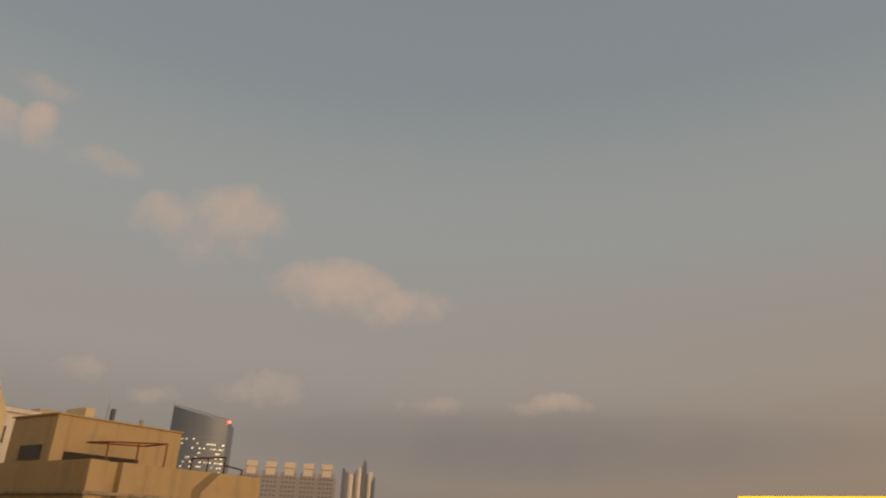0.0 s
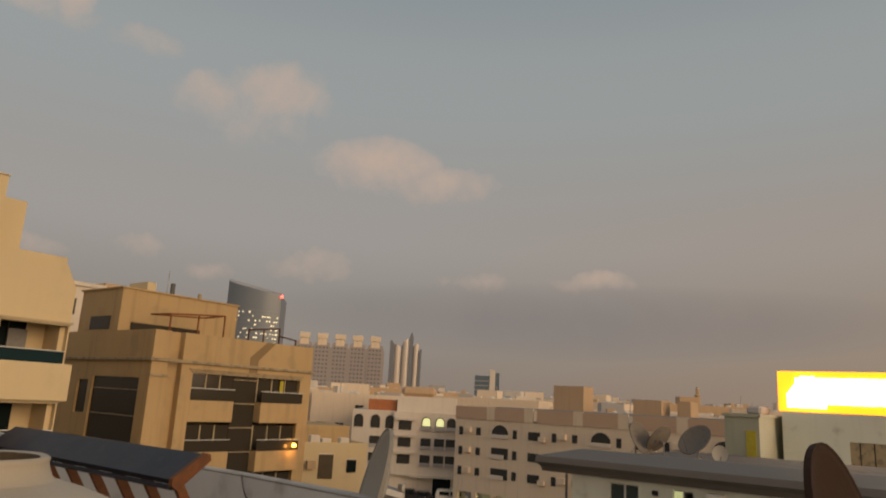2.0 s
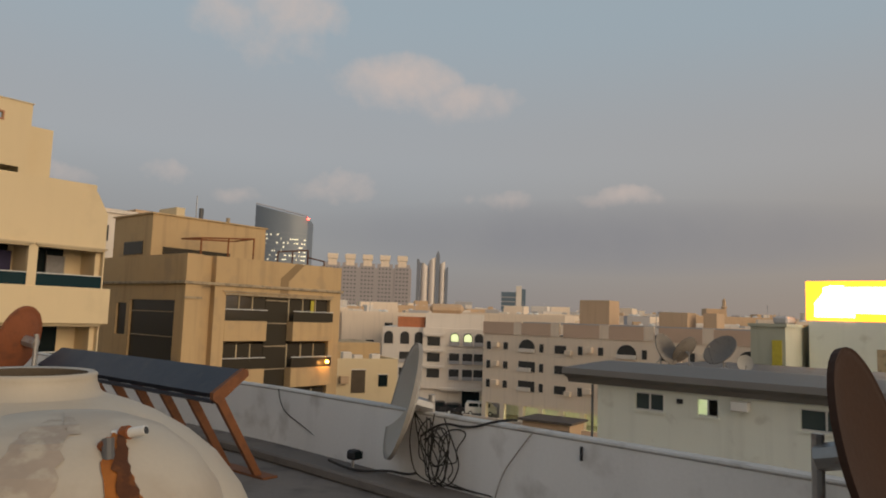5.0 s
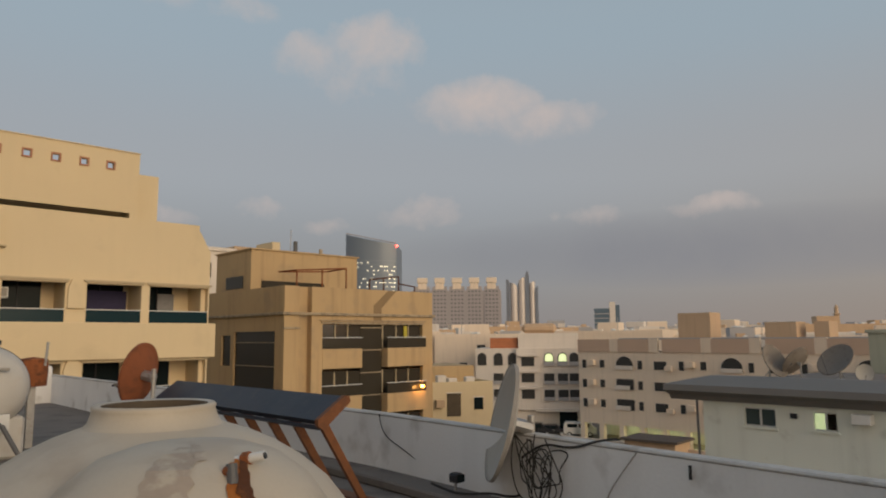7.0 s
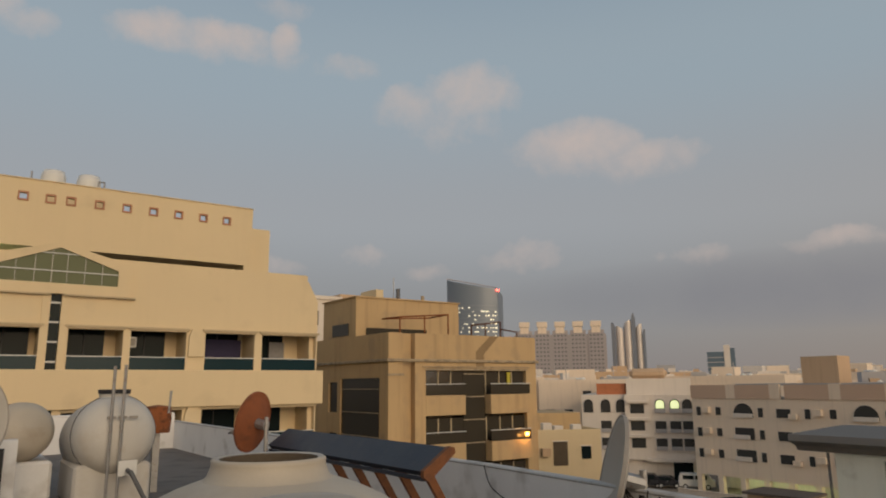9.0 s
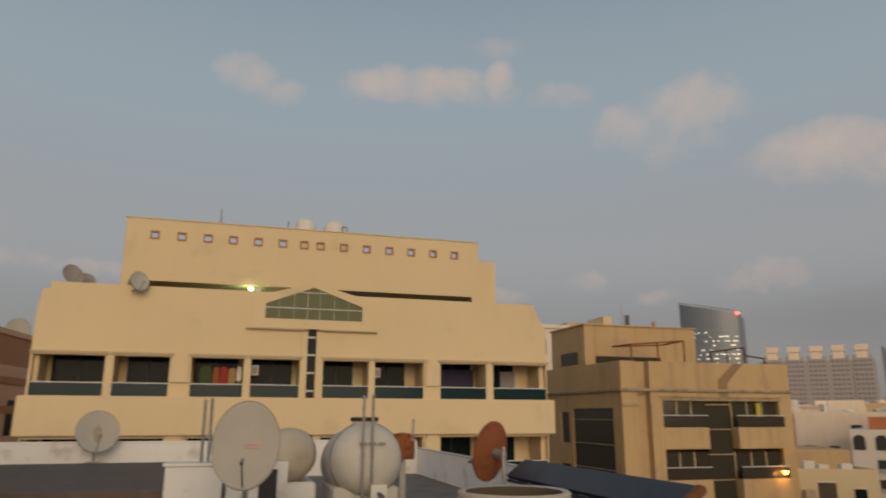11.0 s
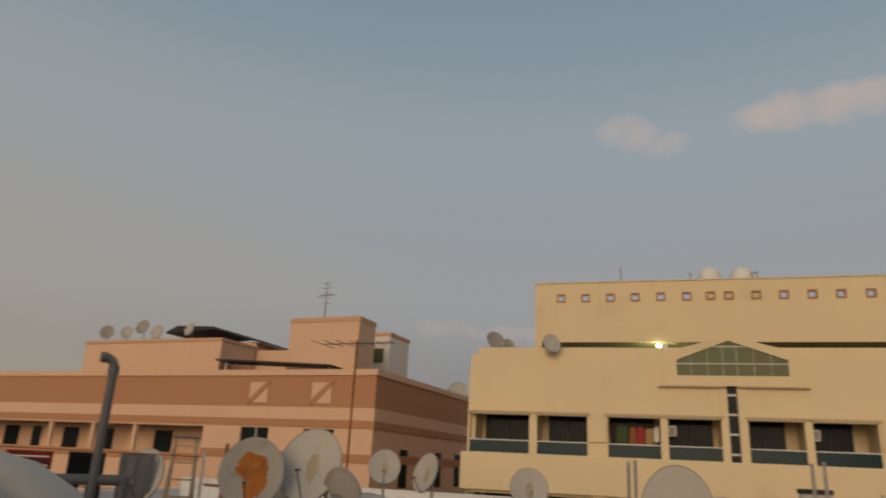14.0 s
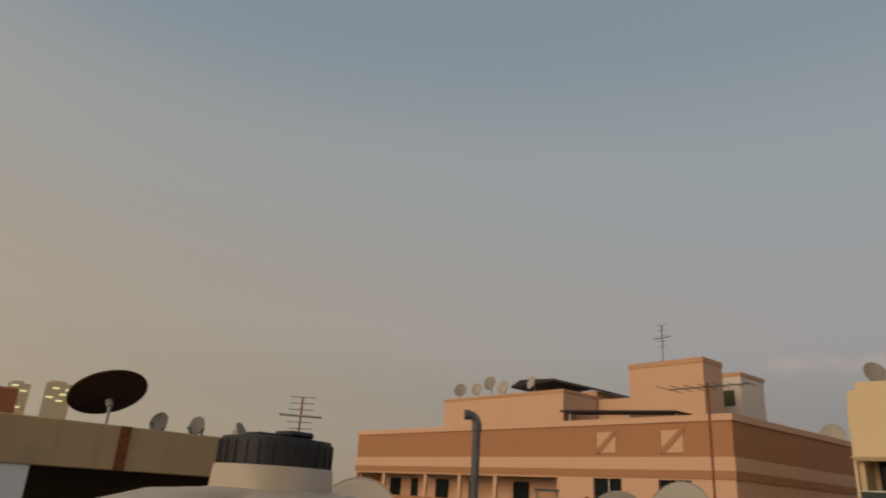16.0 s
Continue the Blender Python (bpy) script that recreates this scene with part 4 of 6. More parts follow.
prism(bm, [(7.9, 0.2), (6.1, 0.2), (6.1, 0.8), (6.6, 1.8), (7.2, 1.8), (7.9, 0.9)], "x", -0.16, -0.11)
part("sign_emblem", bm, "sign_white", sg, "glowing plain emblem")

# pale green shed wall with a yellow panel behind the grey house
shed = thing("shed", pose(37.0, 0, 0), "weathered green-grey roof building with a yellow panel", "building")
part("wall", boxes((0, 6, 8.55, 10.15, 0, 14.05)), "shed_wall", shed)
part("cap", boxes((-0.1, 6.1, 8.45, 10.25, 14.053, 14.2)), "shed_wall", shed)
part("tank_base", boxes((2, 4, 8.9, 9.6, 14.2, 14.6), bevel=0.1), "far_grey", shed)
part("yellow_panel", boxes((-0.06, -0.003, 8.70, 9.15, 12.1, 13.4)), "cloth_yellow", shed, "yellow panel")

# ---- streets beyond: apartment blocks ----
UNIT = {}


def unit_box(name, material, sx, sy, sz):
    key = (name, material, sx, sy, sz)
    if key not in UNIT:
        me = bpy.data.meshes.new(name)
        bm = boxes((-sx / 2, sx / 2, -sy / 2, sy / 2, 0, sz))
        bm.to_mesh(me)
        bm.free()
        me.materials.append(M[material])
        UNIT[key] = me
    return UNIT[key]


def piece(name, material, size, at, parent, label=""):
    o = new(name, unit_box(name, material, *size))
    o.parent = parent
    o.matrix_basis = Matrix.Translation(at)
    return tagged(o, label)


def arch_mesh(name, material, w, h, deep=0.1):
    key = (name, material, w, h, "arch")
    if key not in UNIT:
        bm = bmesh.new()
        pts = [(-w / 2, 0), (w / 2, 0)] + [(w / 2 * math.cos(a), h - w / 2 + w / 2 * math.sin(a)) for a in np.linspace(0, math.pi, 9)]
        prism(bm, pts, "y", -deep, 0)
        me = bpy.data.meshes.new(name)
        bm.to_mesh(me)
        bm.free()
        me.materials.append(M[material])
        UNIT[key] = me
    return UNIT[key]


def placed(a, b):
    """A frame at a whose x axis runs towards b."""
    return pose(a[0], a[1], 0, 0, 0, math.degrees(math.atan2(b[1] - a[1], b[0] - a[0]))), math.hypot(b[0] - a[0], b[1] - a[1])


def rooftop(parent, w, d, z, rng, mat):
    """Parapet, stair house, tanks and small dishes on a far roof."""
    parts("parapet", mat, parent, (0, w, -0.05, 0.2, z, z + 0.8), (0, 0.2, 0.2, d, z, z + 0.8), (w - 0.2, w, 0.2, d, z, z + 0.8))
    sx = rng.uniform(0.15, 0.6) * w
    part("stair_house", boxes((sx, sx + min(4.5, w * 0.3), d * 0.4, d * 0.7, z, z + 2.6)), mat, parent)
    for k in range(rng.randint(2, 5)):
        tx, ty, s = rng.uniform(0.05, 0.9) * w, rng.uniform(0.05, 0.3) * d, rng.uniform(0.5, 1.3)
        part("roof_unit", boxes((tx, tx + s * 1.3, ty, ty + s, z, z + s * rng.uniform(0.8, 1.5))), rng.choice(("far_white", "far_grey", "far_tan")), parent)
    mx = rng.uniform(0.1, 0.9) * w
    part("roof_mast", rods(((mx, 1, z), (mx, 1, z + rng.uniform(2, 4))), r=0.07, n=5), "far_grey", parent)
    for k in range(rng.randint(1, 3)):
        tx, ty = rng.uniform(0.08, 0.85) * w, rng.uniform(0.1, 0.35) * d
        part("roof_tank", lathe(bmesh.new(), [(0, z), (0.55, z), (0.6, z + 0.9), (0.4, z + 1.15), (0, z + 1.2)], 12, Matrix.Translation((tx, ty, 0))), "white_plastic", parent, smooth=True)


# white block with arched top windows
fr_, wdt = placed((77.7, 75.0), (87.4, 62.8))
wb = thing("apartment_block", fr_, "white apartment block with arched top windows and a red roof hut", "building")
part("wall", boxes((0, wdt, 0, 14, 0, 12.3)), "far_white", wb)
part("upper_wall", boxes((wdt * 0.42, wdt, 0.5, 13, 12.3, 14.6)), "far_white", wb)
part("roof_hut", boxes((wdt * 0.14, wdt * 0.41, 1.2, 6, 12.3, 13.9)), "far_red", wb, "red tiled roof hut")
part("roof_pergola", boxes((wdt * 0.45, wdt * 0.8, 3, 7, 14.6, 16.1), bevel=0.5), "far_tan", wb)
part("bay", boxes((wdt * 0.40, wdt * 0.62, -0.7, -0.003, 3.2, 12.3)), "far_white", wb)
part("bay", boxes((wdt * 0.62 + 0.01, wdt - 0.2, -0.35, -0.003, 3.2, 12.3)), "far_white", wb)
for i, q in enumerate((0.05, 0.21, 0.35, 0.70, 0.83, 0.94)):
    o = new("arched_window", arch_mesh("arched_window", "far_glass", 1.35, 1.9))
    o.parent, o.matrix_basis = wb, Matrix.Translation((wdt * q + 0.2, -0.36 if q > 0.6 else -0.01, 9.75))
    if i in (3, 4):
        o = new("lit_pane", arch_mesh("lit_pane", "lit_window", 1.15, 1.15, 0.04))
        o.parent, o.matrix_basis = wb, Matrix.Translation((wdt * q + 0.2, -0.47, 10.36))
        tagged(o, "lit greenish arched window")
    if q > 0.6:
        piece("window_balcony", "far_grey", (1.5, 0.3, 0.6), (wdt * q + 0.2, -0.55, 9.7), wb)
for z in (4.1, 6.5):
    for q in (0.21, 0.35, 0.70, 0.83, 0.94):
        piece("window", "far_glass", (1.5, 0.12, 1.55), (wdt * q + 0.2, -0.37 if q > 0.6 else -0.02, z + 0.5), wb)
        piece("window_balcony", "far_grey", (1.5, 0.25, 0.5), (wdt * q + 0.2, -0.50 if q > 0.6 else -0.12, z + 0.45), wb)
for z in (4.4, 6.8, 9.2):
    piece("bay_window", "far_glass", (1.9, 0.1, 1.3), (wdt * 0.51, -0.73, z + 0.45), wb)
    piece("balcony_slab", "far_white", (2.9, 0.6, 0.35), (wdt * 0.51, -0.95, z + 1.9), wb)
part("canopy", boxes((wdt * 0.58, wdt, -1.2, -0.36, 3.0, 3.4)), "far_white", wb)
part("shop_front", boxes((wdt * 0.8, wdt * 0.97, -0.06, -0.003, 0.3, 2.9)), "glass", wb)
# long beige block
fr_, wdt = placed((82, 59.0), (82, 18.0))
bb = thing("apartment_block", fr_, "long beige apartment block over a lit car park", "building")
part("wall", boxes((0, wdt, 0, 16, 2.25, 11.9)), "far_beige", bb)
part("car_park_back", boxes((0, wdt, 6, 6.3, 0, 2.245)), "far_white", bb)
for k in range(14):
    part("column", boxes((k * 3.1, k * 3.1 + 0.7, 0, 0.7, 0, 2.245)), "far_beige", bb)
for k in range(5):
    part("car_park_lamp", boxes((4 + k * 5.5, 6.2 + k * 5.5, 3.0, 3.2, 2.13, 2.244)), "lamp_green", bb, "lit greenish car park tube")
    pl = bpy.data.lights.new("car_park_light", "POINT")
    pl.energy, pl.color, pl.shadow_soft_size = 45, (0.85, 1.0, 0.5), 0.3
    o = new("car_park_light", pl)
    o.location = fr_ @ Vector((5 + k * 5.5, 3.2, 1.95))
x = 0.0
while x < wdt - 2:
    w = 5.2 if int(x / 6.5) % 2 == 0 else 4.6
    part("parapet_panel", boxes((x, min(x + w, wdt), -0.12, 0.25, 11.9, 13.6)), "far_brown", bb, "brown parapet panel")
    x2 = min(x + w, wdt)
    part("pier_top", boxes((x2 + 0.006, min(x2 + 1.29, wdt), -0.10, 0.25, 11.9, 13.7)), "far_beige", bb)
    x += 6.5
part("roof_edge", boxes((6, wdt, 0.6, 15, 13.5, 13.75)), "far_grey", bb)
for lev, z in enumerate((4.4, 7.05, 9.7)):
    col = 0
    x = 1.0
    while x < wdt - 2:
        kind = col % 5
        if kind in (0, 3):
            piece("small_window", "far_glass", (0.6, 0.1, 1.1), (x, -0.02, z), bb)
            if kind == 0:
                piece("air_conditioner", "far_beige", (1.0, 0.6, 0.7), (x + 1.3, -0.3, z + 0.4), bb)
        elif kind == 1:
            piece("small_window", "far_glass", (0.7, 0.1, 1.0), (x, -0.02, z + 0.1), bb)
        elif kind == 2 and lev == 2:
            o = new("arched_balcony", arch_mesh("arched_balcony", "far_glass", 2.6, 1.75))
            o.parent, o.matrix_basis = bb, Matrix.Translation((x + 0.6, -0.01, z - 0.1))
            piece("balcony_rail", "far_white", (2.6, 0.12, 0.5), (x + 0.6, -0.17, z - 0.1), bb)
        elif kind == 2:
            piece("balcony_opening", "far_glass", (2.6, 0.1, 1.4), (x + 0.6, -0.02, z - 0.1), bb)
            piece("balcony_rail", "far_white", (2.2, 0.12, 0.55), (x + 0.2, -0.14, z - 0.1), bb)
        else:
            piece("wide_window", "far_glass", (1.7, 0.1, 1.05), (x, -0.02, z), bb)
            piece("air_conditioner", "far_beige", (0.9, 0.5, 0.6), (x + 1.3, -0.3, z - 0.1), bb)
        x += 2.9
        col += 1
for x, y, w, d, h in ((13.2, 4.0, 4.4, 3.0, 3.2), (24.4, 4.0, 3.6, 3.0, 1.8), (29.6, 5.0, 1.6, 3.0, 1.8)):
    part("stair_house", boxes((x, x + w, y, y + d, 13.0, 13.75 + h)), "far_tan", bb, "tan roof stair house")

# low kiosk, yard wall and small ochre house before them
ks = thing("kiosk", placed((69.0, 45.5), (70.0, 35.0))[0], "low tan kiosk with a flat dark roof", "hut")
part("wall", boxes((1.6, 7.4, 0, 4, 0, 2.6)), "far_tan", ks)
part("roof", boxes((1.2, 7.8, -0.4, 4.4, 2.603, 2.85)), "roof_dark", ks)
for x in (2.8, 4.8, 6.6):
    piece("window", "far_glass", (1.3, 0.1, 0.9), (x, -0.02, 1.0), ks)
yw = thing("yard_wall", placed((72.5, 55), (73.5, 22))[0], "low beige yard wall beside the street", "wall")
part("wall", boxes((0, 33, 0, 0.3, 0, 1.6)), "far_beige", yw)
part("coping", boxes((0, 33, -0.06, 0.36, 1.603, 1.7)), "far_beige", yw)
fr_, wdt = placed((36.0, 46.0), (45.0, 41.4))
yh = thing("house", fr_, "low ochre-cream house with small square windows", "house")
part("wall", boxes((0, wdt, 0, 12, 0, 9.9)), "cream", yh)
part("upper_wall", boxes((0, wdt, 5.0, 12, 9.9, 11.4)), "ochre", yh)
parts("parapet", "cream", yh, (0, wdt, 0.0, 0.2, 9.9, 10.25), (wdt - 0.2, wdt, 0.2, 5, 9.9, 10.25))
for x, w, h, z in ((4.3, 0.8, 1.0, 7.9), (6.6, 1.2, 1.9, 7.4), (8.8, 0.8, 1.0, 7.9), (2.0, 0.8, 1.0, 7.9)):
    piece("window", "shade_brown" if w > 1 else "glass", (w, 0.1, h), (x, -0.02, z), yh)
    piece("window_frame", "far_white", (w + 0.14, 0.06, 0.08), (x, -0.03, z + h), yh)
piece("air_conditioner", "far_tan", (0.7, 0.5, 0.6), (5.3, -0.26, 8.2), yh)
for k in range(5):
    part("roof_clutter", boxes((3 + k * 1.3, 3.8 + k * 1.3, 1.5 + (k % 2), 2.3 + (k % 2), 9.9, 10.4 + 0.15 * (k % 3)), bevel=0.05), "far_white", yh)

# scattered low blocks out to the horizon
rng = random.Random(11)
tones = ["far_white", "far_beige", "far_tan", "far_white", "far_beige", "far_grey"]
for ring, (dist, n) in enumerate(((128, 13), (165, 15), (215, 18), (290, 20), (400, 22), (560, 22))):
    for k in range(n):
        az = 34 + (k + rng.uniform(0.1, 0.9)) * (78 - 34) / n
        d = dist * rng.uniform(0.92, 1.12)
        if dist < 150 and 46 < az < 80:
            d += 22
        top = 14 + d * math.tan(radians(rng.uniform(-0.35, 0.75) if ring else rng.uniform(-0.6, 0.25)))
        w = rng.uniform(12, 24) * (1 + ring * 0.12)
        a = radians(az)
        ob = thing("apartment_block", pose(d * math.sin(a), d * math.cos(a), 0, 0, 0, -az + rng.uniform(-25, 25)),
                   rng.choice(("pale low-rise apartment block in the hazy distance", "distant flat-roofed block with small dark windows")), "building", "distant low-rise blocks")
        tone = rng.choice(tones)
        dd = rng.uniform(10, 16)
        part("wall", boxes((0, w, 0, dd, 0, top)), tone, ob)
        rooftop(ob, w, dd, top, rng, tone)
        if ring < 4:
            for lev in range(3 if ring < 2 else 2):
                nx = int(w // 3.2)
                for c in range(nx):
                    if rng.random() < 0.85:
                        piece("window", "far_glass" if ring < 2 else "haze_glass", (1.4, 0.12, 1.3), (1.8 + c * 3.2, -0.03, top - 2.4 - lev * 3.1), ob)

# blocks behind the ochre house and at the left edge
for (x, y, rz, w, d, h, tone, lab) in ((23.4, 54, 0, 3.6, 8, 21.2, "far_white", "white house beyond the ochre block"), (29.2, 58, 0, 3.4, 8, 22.0, "far_tan", "tan stair tower beyond the ochre block"),
                                       (-64, 66, 30, 10, 10, 18.0, "far_grey", "grey block far beyond the pink one"), (-118, 60, 45, 20, 14, 17, "far_grey", "hazy grey block with lit windows")):
    ob = thing("apartment_block", pose(x, y, 0, 0, 0, rz), lab, "building")
    part("wall", boxes((0, w, 0, d, 0, h)), tone, ob)
    part("cap", boxes((-0.2, w + 0.2, -0.2, d + 0.2, h, h + 0.3)), tone, ob)
    for c in range(int((w - 0.9) // 2.2) + 1):
        piece("window", "far_glass", (1.3, 0.12, 1.2), (1.0 + c * 2.2, -0.03, h - 2.2), ob)
    if w > 8:
        rooftop(ob, w, d, h + 0.3, rng, tone)
for az, dist, w, top, lamps in ((-72.05, 200, 6.0, 35.0, ((-0.6, 33.6), (1.2, 32.2), (-1.6, 31.3), (0.6, 30.6), (2.2, 33.4))), (-74.5, 210, 5.0, 35.0, ((-1.0, 34.2), (1.0, 33.0), (-2.6, 29.2), (0.4, 28.9)))):
    a = radians(az)
    ob = thing("apartment_tower", pose(dist * math.sin(a), dist * math.cos(a), 0, 0, 0, -az), "pale hazy tower with a few lit lamps", "tower", "far western towers")
    part("wall", boxes((-w / 2, w / 2, 0, 6, 0, top)), "west_haze", ob)
    part("upper_storey", boxes((-w / 2 + 0.8, w / 2 - 1.6, 0.5, 5, top, top + 0.6)), "west_haze", ob)
    for x, z in lamps:
        piece("lit_lamp", "lit_window", (1.5, 0.2, 0.35), (x, -0.1, z), ob, "lit greenish lamp strip")
# separate pale strip added as the tan tower's right edge
edge = thing("stair_tower", pose(32.3, 57, 0), "narrow pale strip for the tan tower's right edge", "building")
part("wall", boxes((0, 0.8, 0, 3, 0, 22.9)), "cream", edge)

# ---- towers ----
ga = radians(37.45)
gt = thing("office_tower", pose(300 * math.sin(ga), 300 * math.cos(ga), 0, 0, 0, -51.0), "curved grey-blue glass office tower with a slanted roof and lit floors", "tower")


def tower_top(x, y):
    """The roof edge falls in one straight slope across the curved front."""
    return 14 + (44.6 - 4.2 * (x + 11.2) / 22.4) * (300 - 0.23 * x + 0.97 * y) / 300


bm = bmesh.new()
ring = []
for k in range(25):
    u = -1 + 2 * k / 24
    ring.append((u * 11.2, -4.5 * (1 - u * u)))
ring += [(11.2, 12), (-11.2, 12)]
lo = [bm.verts.new((x, y, 0)) for x, y in ring]
hi = [bm.verts.new((x, y, tower_top(x, y) - (0 if y < 5 else 3))) for x, y in ring]
bm.faces.new(hi)
for i in range(len(ring)):
    j = (i + 1) % len(ring)
    bm.faces.new((lo[i], lo[j], hi[j], hi[i]))
bmesh.ops.recalc_face_normals(bm, faces=bm.faces)
part("curtain_wall", bm, "tower_glass", gt)


def arc_band(z0, z1, u0, u1, out, material, name, parent, label="", n=10):
    bm = bmesh.new()
    us = np.linspace(u0, u1, n)
    a = [bm.verts.new((u * (11.2 + out), -4.5 * (1 - u * u) - out, z0)) for u in us]
    b = [bm.verts.new((u * (11.2 + out), -4.5 * (1 - u * u) - out, z1)) for u in us]
    c = [bm.verts.new((u * 11.1, -4.5 * (1 - u * u) + 0.1, z0)) for u in us]
    d = [bm.verts.new((u * 11.1, -4.5 * (1 - u * u) + 0.1, z1)) for u in us]
    for i in range(n - 1):
        bm.faces.new((a[i], a[i + 1], b[i + 1], b[i]))
        bm.faces.new((c[i], d[i], d[i + 1], c[i + 1]))
        bm.faces.new((b[i], b[i + 1], d[i + 1], d[i]))
        bm.faces.new((a[i], c[i], c[i + 1], a[i + 1]))
    bmesh.ops.recalc_face_normals(bm, faces=bm.faces)
    return part(name, bm, material, parent, label)


for k in range(20):
    z = 14 + k * 1.72
    arc_band(z, z + 0.32, -0.98, 0.98, 0.10, "tower_band", "floor_band", gt)
rng = random.Random(3)
for k in range(5, 19):
    z = 14.45 + k * 1.72
    share = (0.15, 0.25, 0.2, 0.35, 0.3, 0.2, 0.3, 0.65, 0.75, 0.4, 0.25, 0.55, 0.5, 0.3)[k - 5]
    for u in np.arange(-0.86, 0.92, 0.08):
        if rng.random() < share * (0.75 + 0.35 * u):
            arc_band(z + 0.35, z + 0.85, u, u + rng.uniform(0.03, 0.075), 0.05, "lit_tower", "lit_window", gt, n=3)
part("roof_rail", rods(((-11.2, -0.2, tower_top(-11.2, 0) + 0.5), (11.2, -0.2, tower_top(11.2, 0) + 0.5)), r=0.22), "far_mauve", gt)
for x, y, z in ((-11.4, -0.4, 47.5), (11.4, -0.4, tower_top(11.2, 0) - 0.6)):
    part("beacon", boxes((x - 0.45, x + 0.45, y - 0.5, y + 0.4, z - 0.4, z + 0.4), bevel=0.1), "lamp_red", gt, "lit red beacon")

HOTEL = 620.0
for i in range(5):
    az = 44.61 + math.degrees(math.atan((747 + 30.6 * i - 810) / 1229.7))
    a = radians(az)
    ob = thing("hotel_tower", pose(HOTEL * math.sin(a), HOTEL * math.cos(a), 0, 0, 0, -az), "grey slab tower with a pale boxed crown, hazy in the distance", "tower", "row of slab towers")
    part("wall", boxes((-6.8, 6.8, 0, 14, 0, 59.5)), "far_mauve", ob)
    part("crown", boxes((-4.6, 4.6, -1.2, 9, 62.6, 67.2), bevel=0.3), "far_beige", ob, "pale boxed crown")
    part("neck", boxes((-3.8, 3.8, -0.6, 8, 57.0, 62.4)), "far_beige", ob)
    part("recess", boxes((-4.0, 4.0, -0.5, 8, 62.4, 62.6)), "far_glass", ob)
    for k in range(12):
        piece("floor_band", "far_mauve", (13.4, 0.4, 1.3), (0, -0.2, 14 + 3.5 * k), ob)
        for x in (-4.6, -1.5, 1.6, 4.7):
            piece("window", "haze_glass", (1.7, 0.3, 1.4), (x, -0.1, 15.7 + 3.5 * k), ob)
link = thing("hotel_wing", pose(HOTEL * math.sin(radians(44.65)), HOTEL * math.cos(radians(44.65)), 0, 0, 0, -44.65), "long grey wing between the slab towers", "building")
part("wall", boxes((-42, 38, 0.35, 13.9, 0, 56)), "far_mauve", link)
for k in range(12):
    piece("floor_band", "far_mauve", (80, 0.5, 1.4), (-2, 0.2, 14 + 3.5 * k), link)
# three blade towers: dark fins round a silver curved body
for fin0, fin1, ftop, s0, s1, stop in ((895.5, 902.5, 66.5, 903, 915, 63.5), (929.5, 936, 75.0, 917.5, 929, 68.5), (946.8, 951.5, 60.0, 936.5, 946.5, 65.0)):
    px = (s0 + s1) / 2
    az = 43.40 + math.degrees(math.atan((px - 784) / 1229.7))
    a, mpp = radians(az), 640 / 1229.7
    ob = thing("spire_tower", pose(640 * math.sin(a), 640 * math.cos(a), 0, 0, 0, -az), "slender silver tower with a dark glass fin and slanted top", "tower", "cluster of blade towers")
    w = (s1 - s0) / 2 * mpp
    bm = bmesh.new()
    lo, hi = [], []
    for t in np.linspace(0, math.pi, 13):
        x, y = -w * math.cos(t), -w * 0.9 * math.sin(t)
        side = (x / w if fin0 < s0 else -x / w) if ftop < 70 else -x / w
        lo.append(bm.verts.new((x, y, 0)))
        hi.append(bm.verts.new((x, y, stop - 3.2 * (0.5 + 0.5 * side) ** 2)))
    for q in range(12):
        bm.faces.new((lo[q], lo[q + 1], hi[q + 1], hi[q]))
    bm.faces.new(hi)
    bm.faces.new((lo[0], hi[0], hi[-1], lo[-1]))
    bmesh.ops.recalc_face_normals(bm, faces=bm.faces)
    part("curved_body", bm, "silver", ob, smooth=False)
    bm = bmesh.new()
    f0, f1 = (fin0 - px) * mpp, (fin1 - px) * mpp
    lean = f1 if fin0 > s0 else f0
    other = f0 if fin0 > s0 else f1
    prism(bm, [(other, 0), (lean, 0), (lean, ftop - (5 if ftop > 70 else 0)), ((f0 + f1) / 2, ftop), (other, ftop - 4)], "y", -2.5, 6)
    part("fin", bm, "fin_glass", ob, "dark glass fin")
    back = w if fin0 < s0 else -w
    part("edge_fin", boxes((back - 0.9, back + 0.9, -0.5, 5, 0, stop - 5.5)), "fin_glass", ob)
az = 43.53 + math.degrees(math.atan((1062 - 784) / 1229.7))
a = radians(az)
tt = thing("office_tower", pose(480 * math.sin(a), 480 * math.cos(a), 0, 0, 0, -az), "teal glass office tower with a white core", "tower")
part("curtain_wall", boxes((-5.6, 4.5, 0, 10, 0, 32.8)), "blue_glass", tt)
part("core", boxes((4.51, 8.2, -0.5, 9, 0, 37)), "far_white", tt)
part("glass_wing", boxes((8.21, 11, 0, 10, 0, 35)), "blue_glass", tt)
for k in range(6):
    piece("floor_band", "far_grey", (10.0, 0.2, 0.5), (-0.6, -0.1, 14 + 3.0 * k), tt)
ma = radians(43.53 + math.degrees(math.atan((1473 - 784) / 1229.7)))
mn = thing("minaret", pose(330 * math.sin(ma), 330 * math.cos(ma), 0), "slender pale minaret far off", "tower")
part("shaft", lathe(bmesh.new(), [(1.5, 0), (1.1, 20), (1.0, 22), (1.4, 22.2), (1.4, 22.7), (0.8, 22.9), (0.75, 25.4), (0.0, 26.6)], 12), "far_tan", mn)

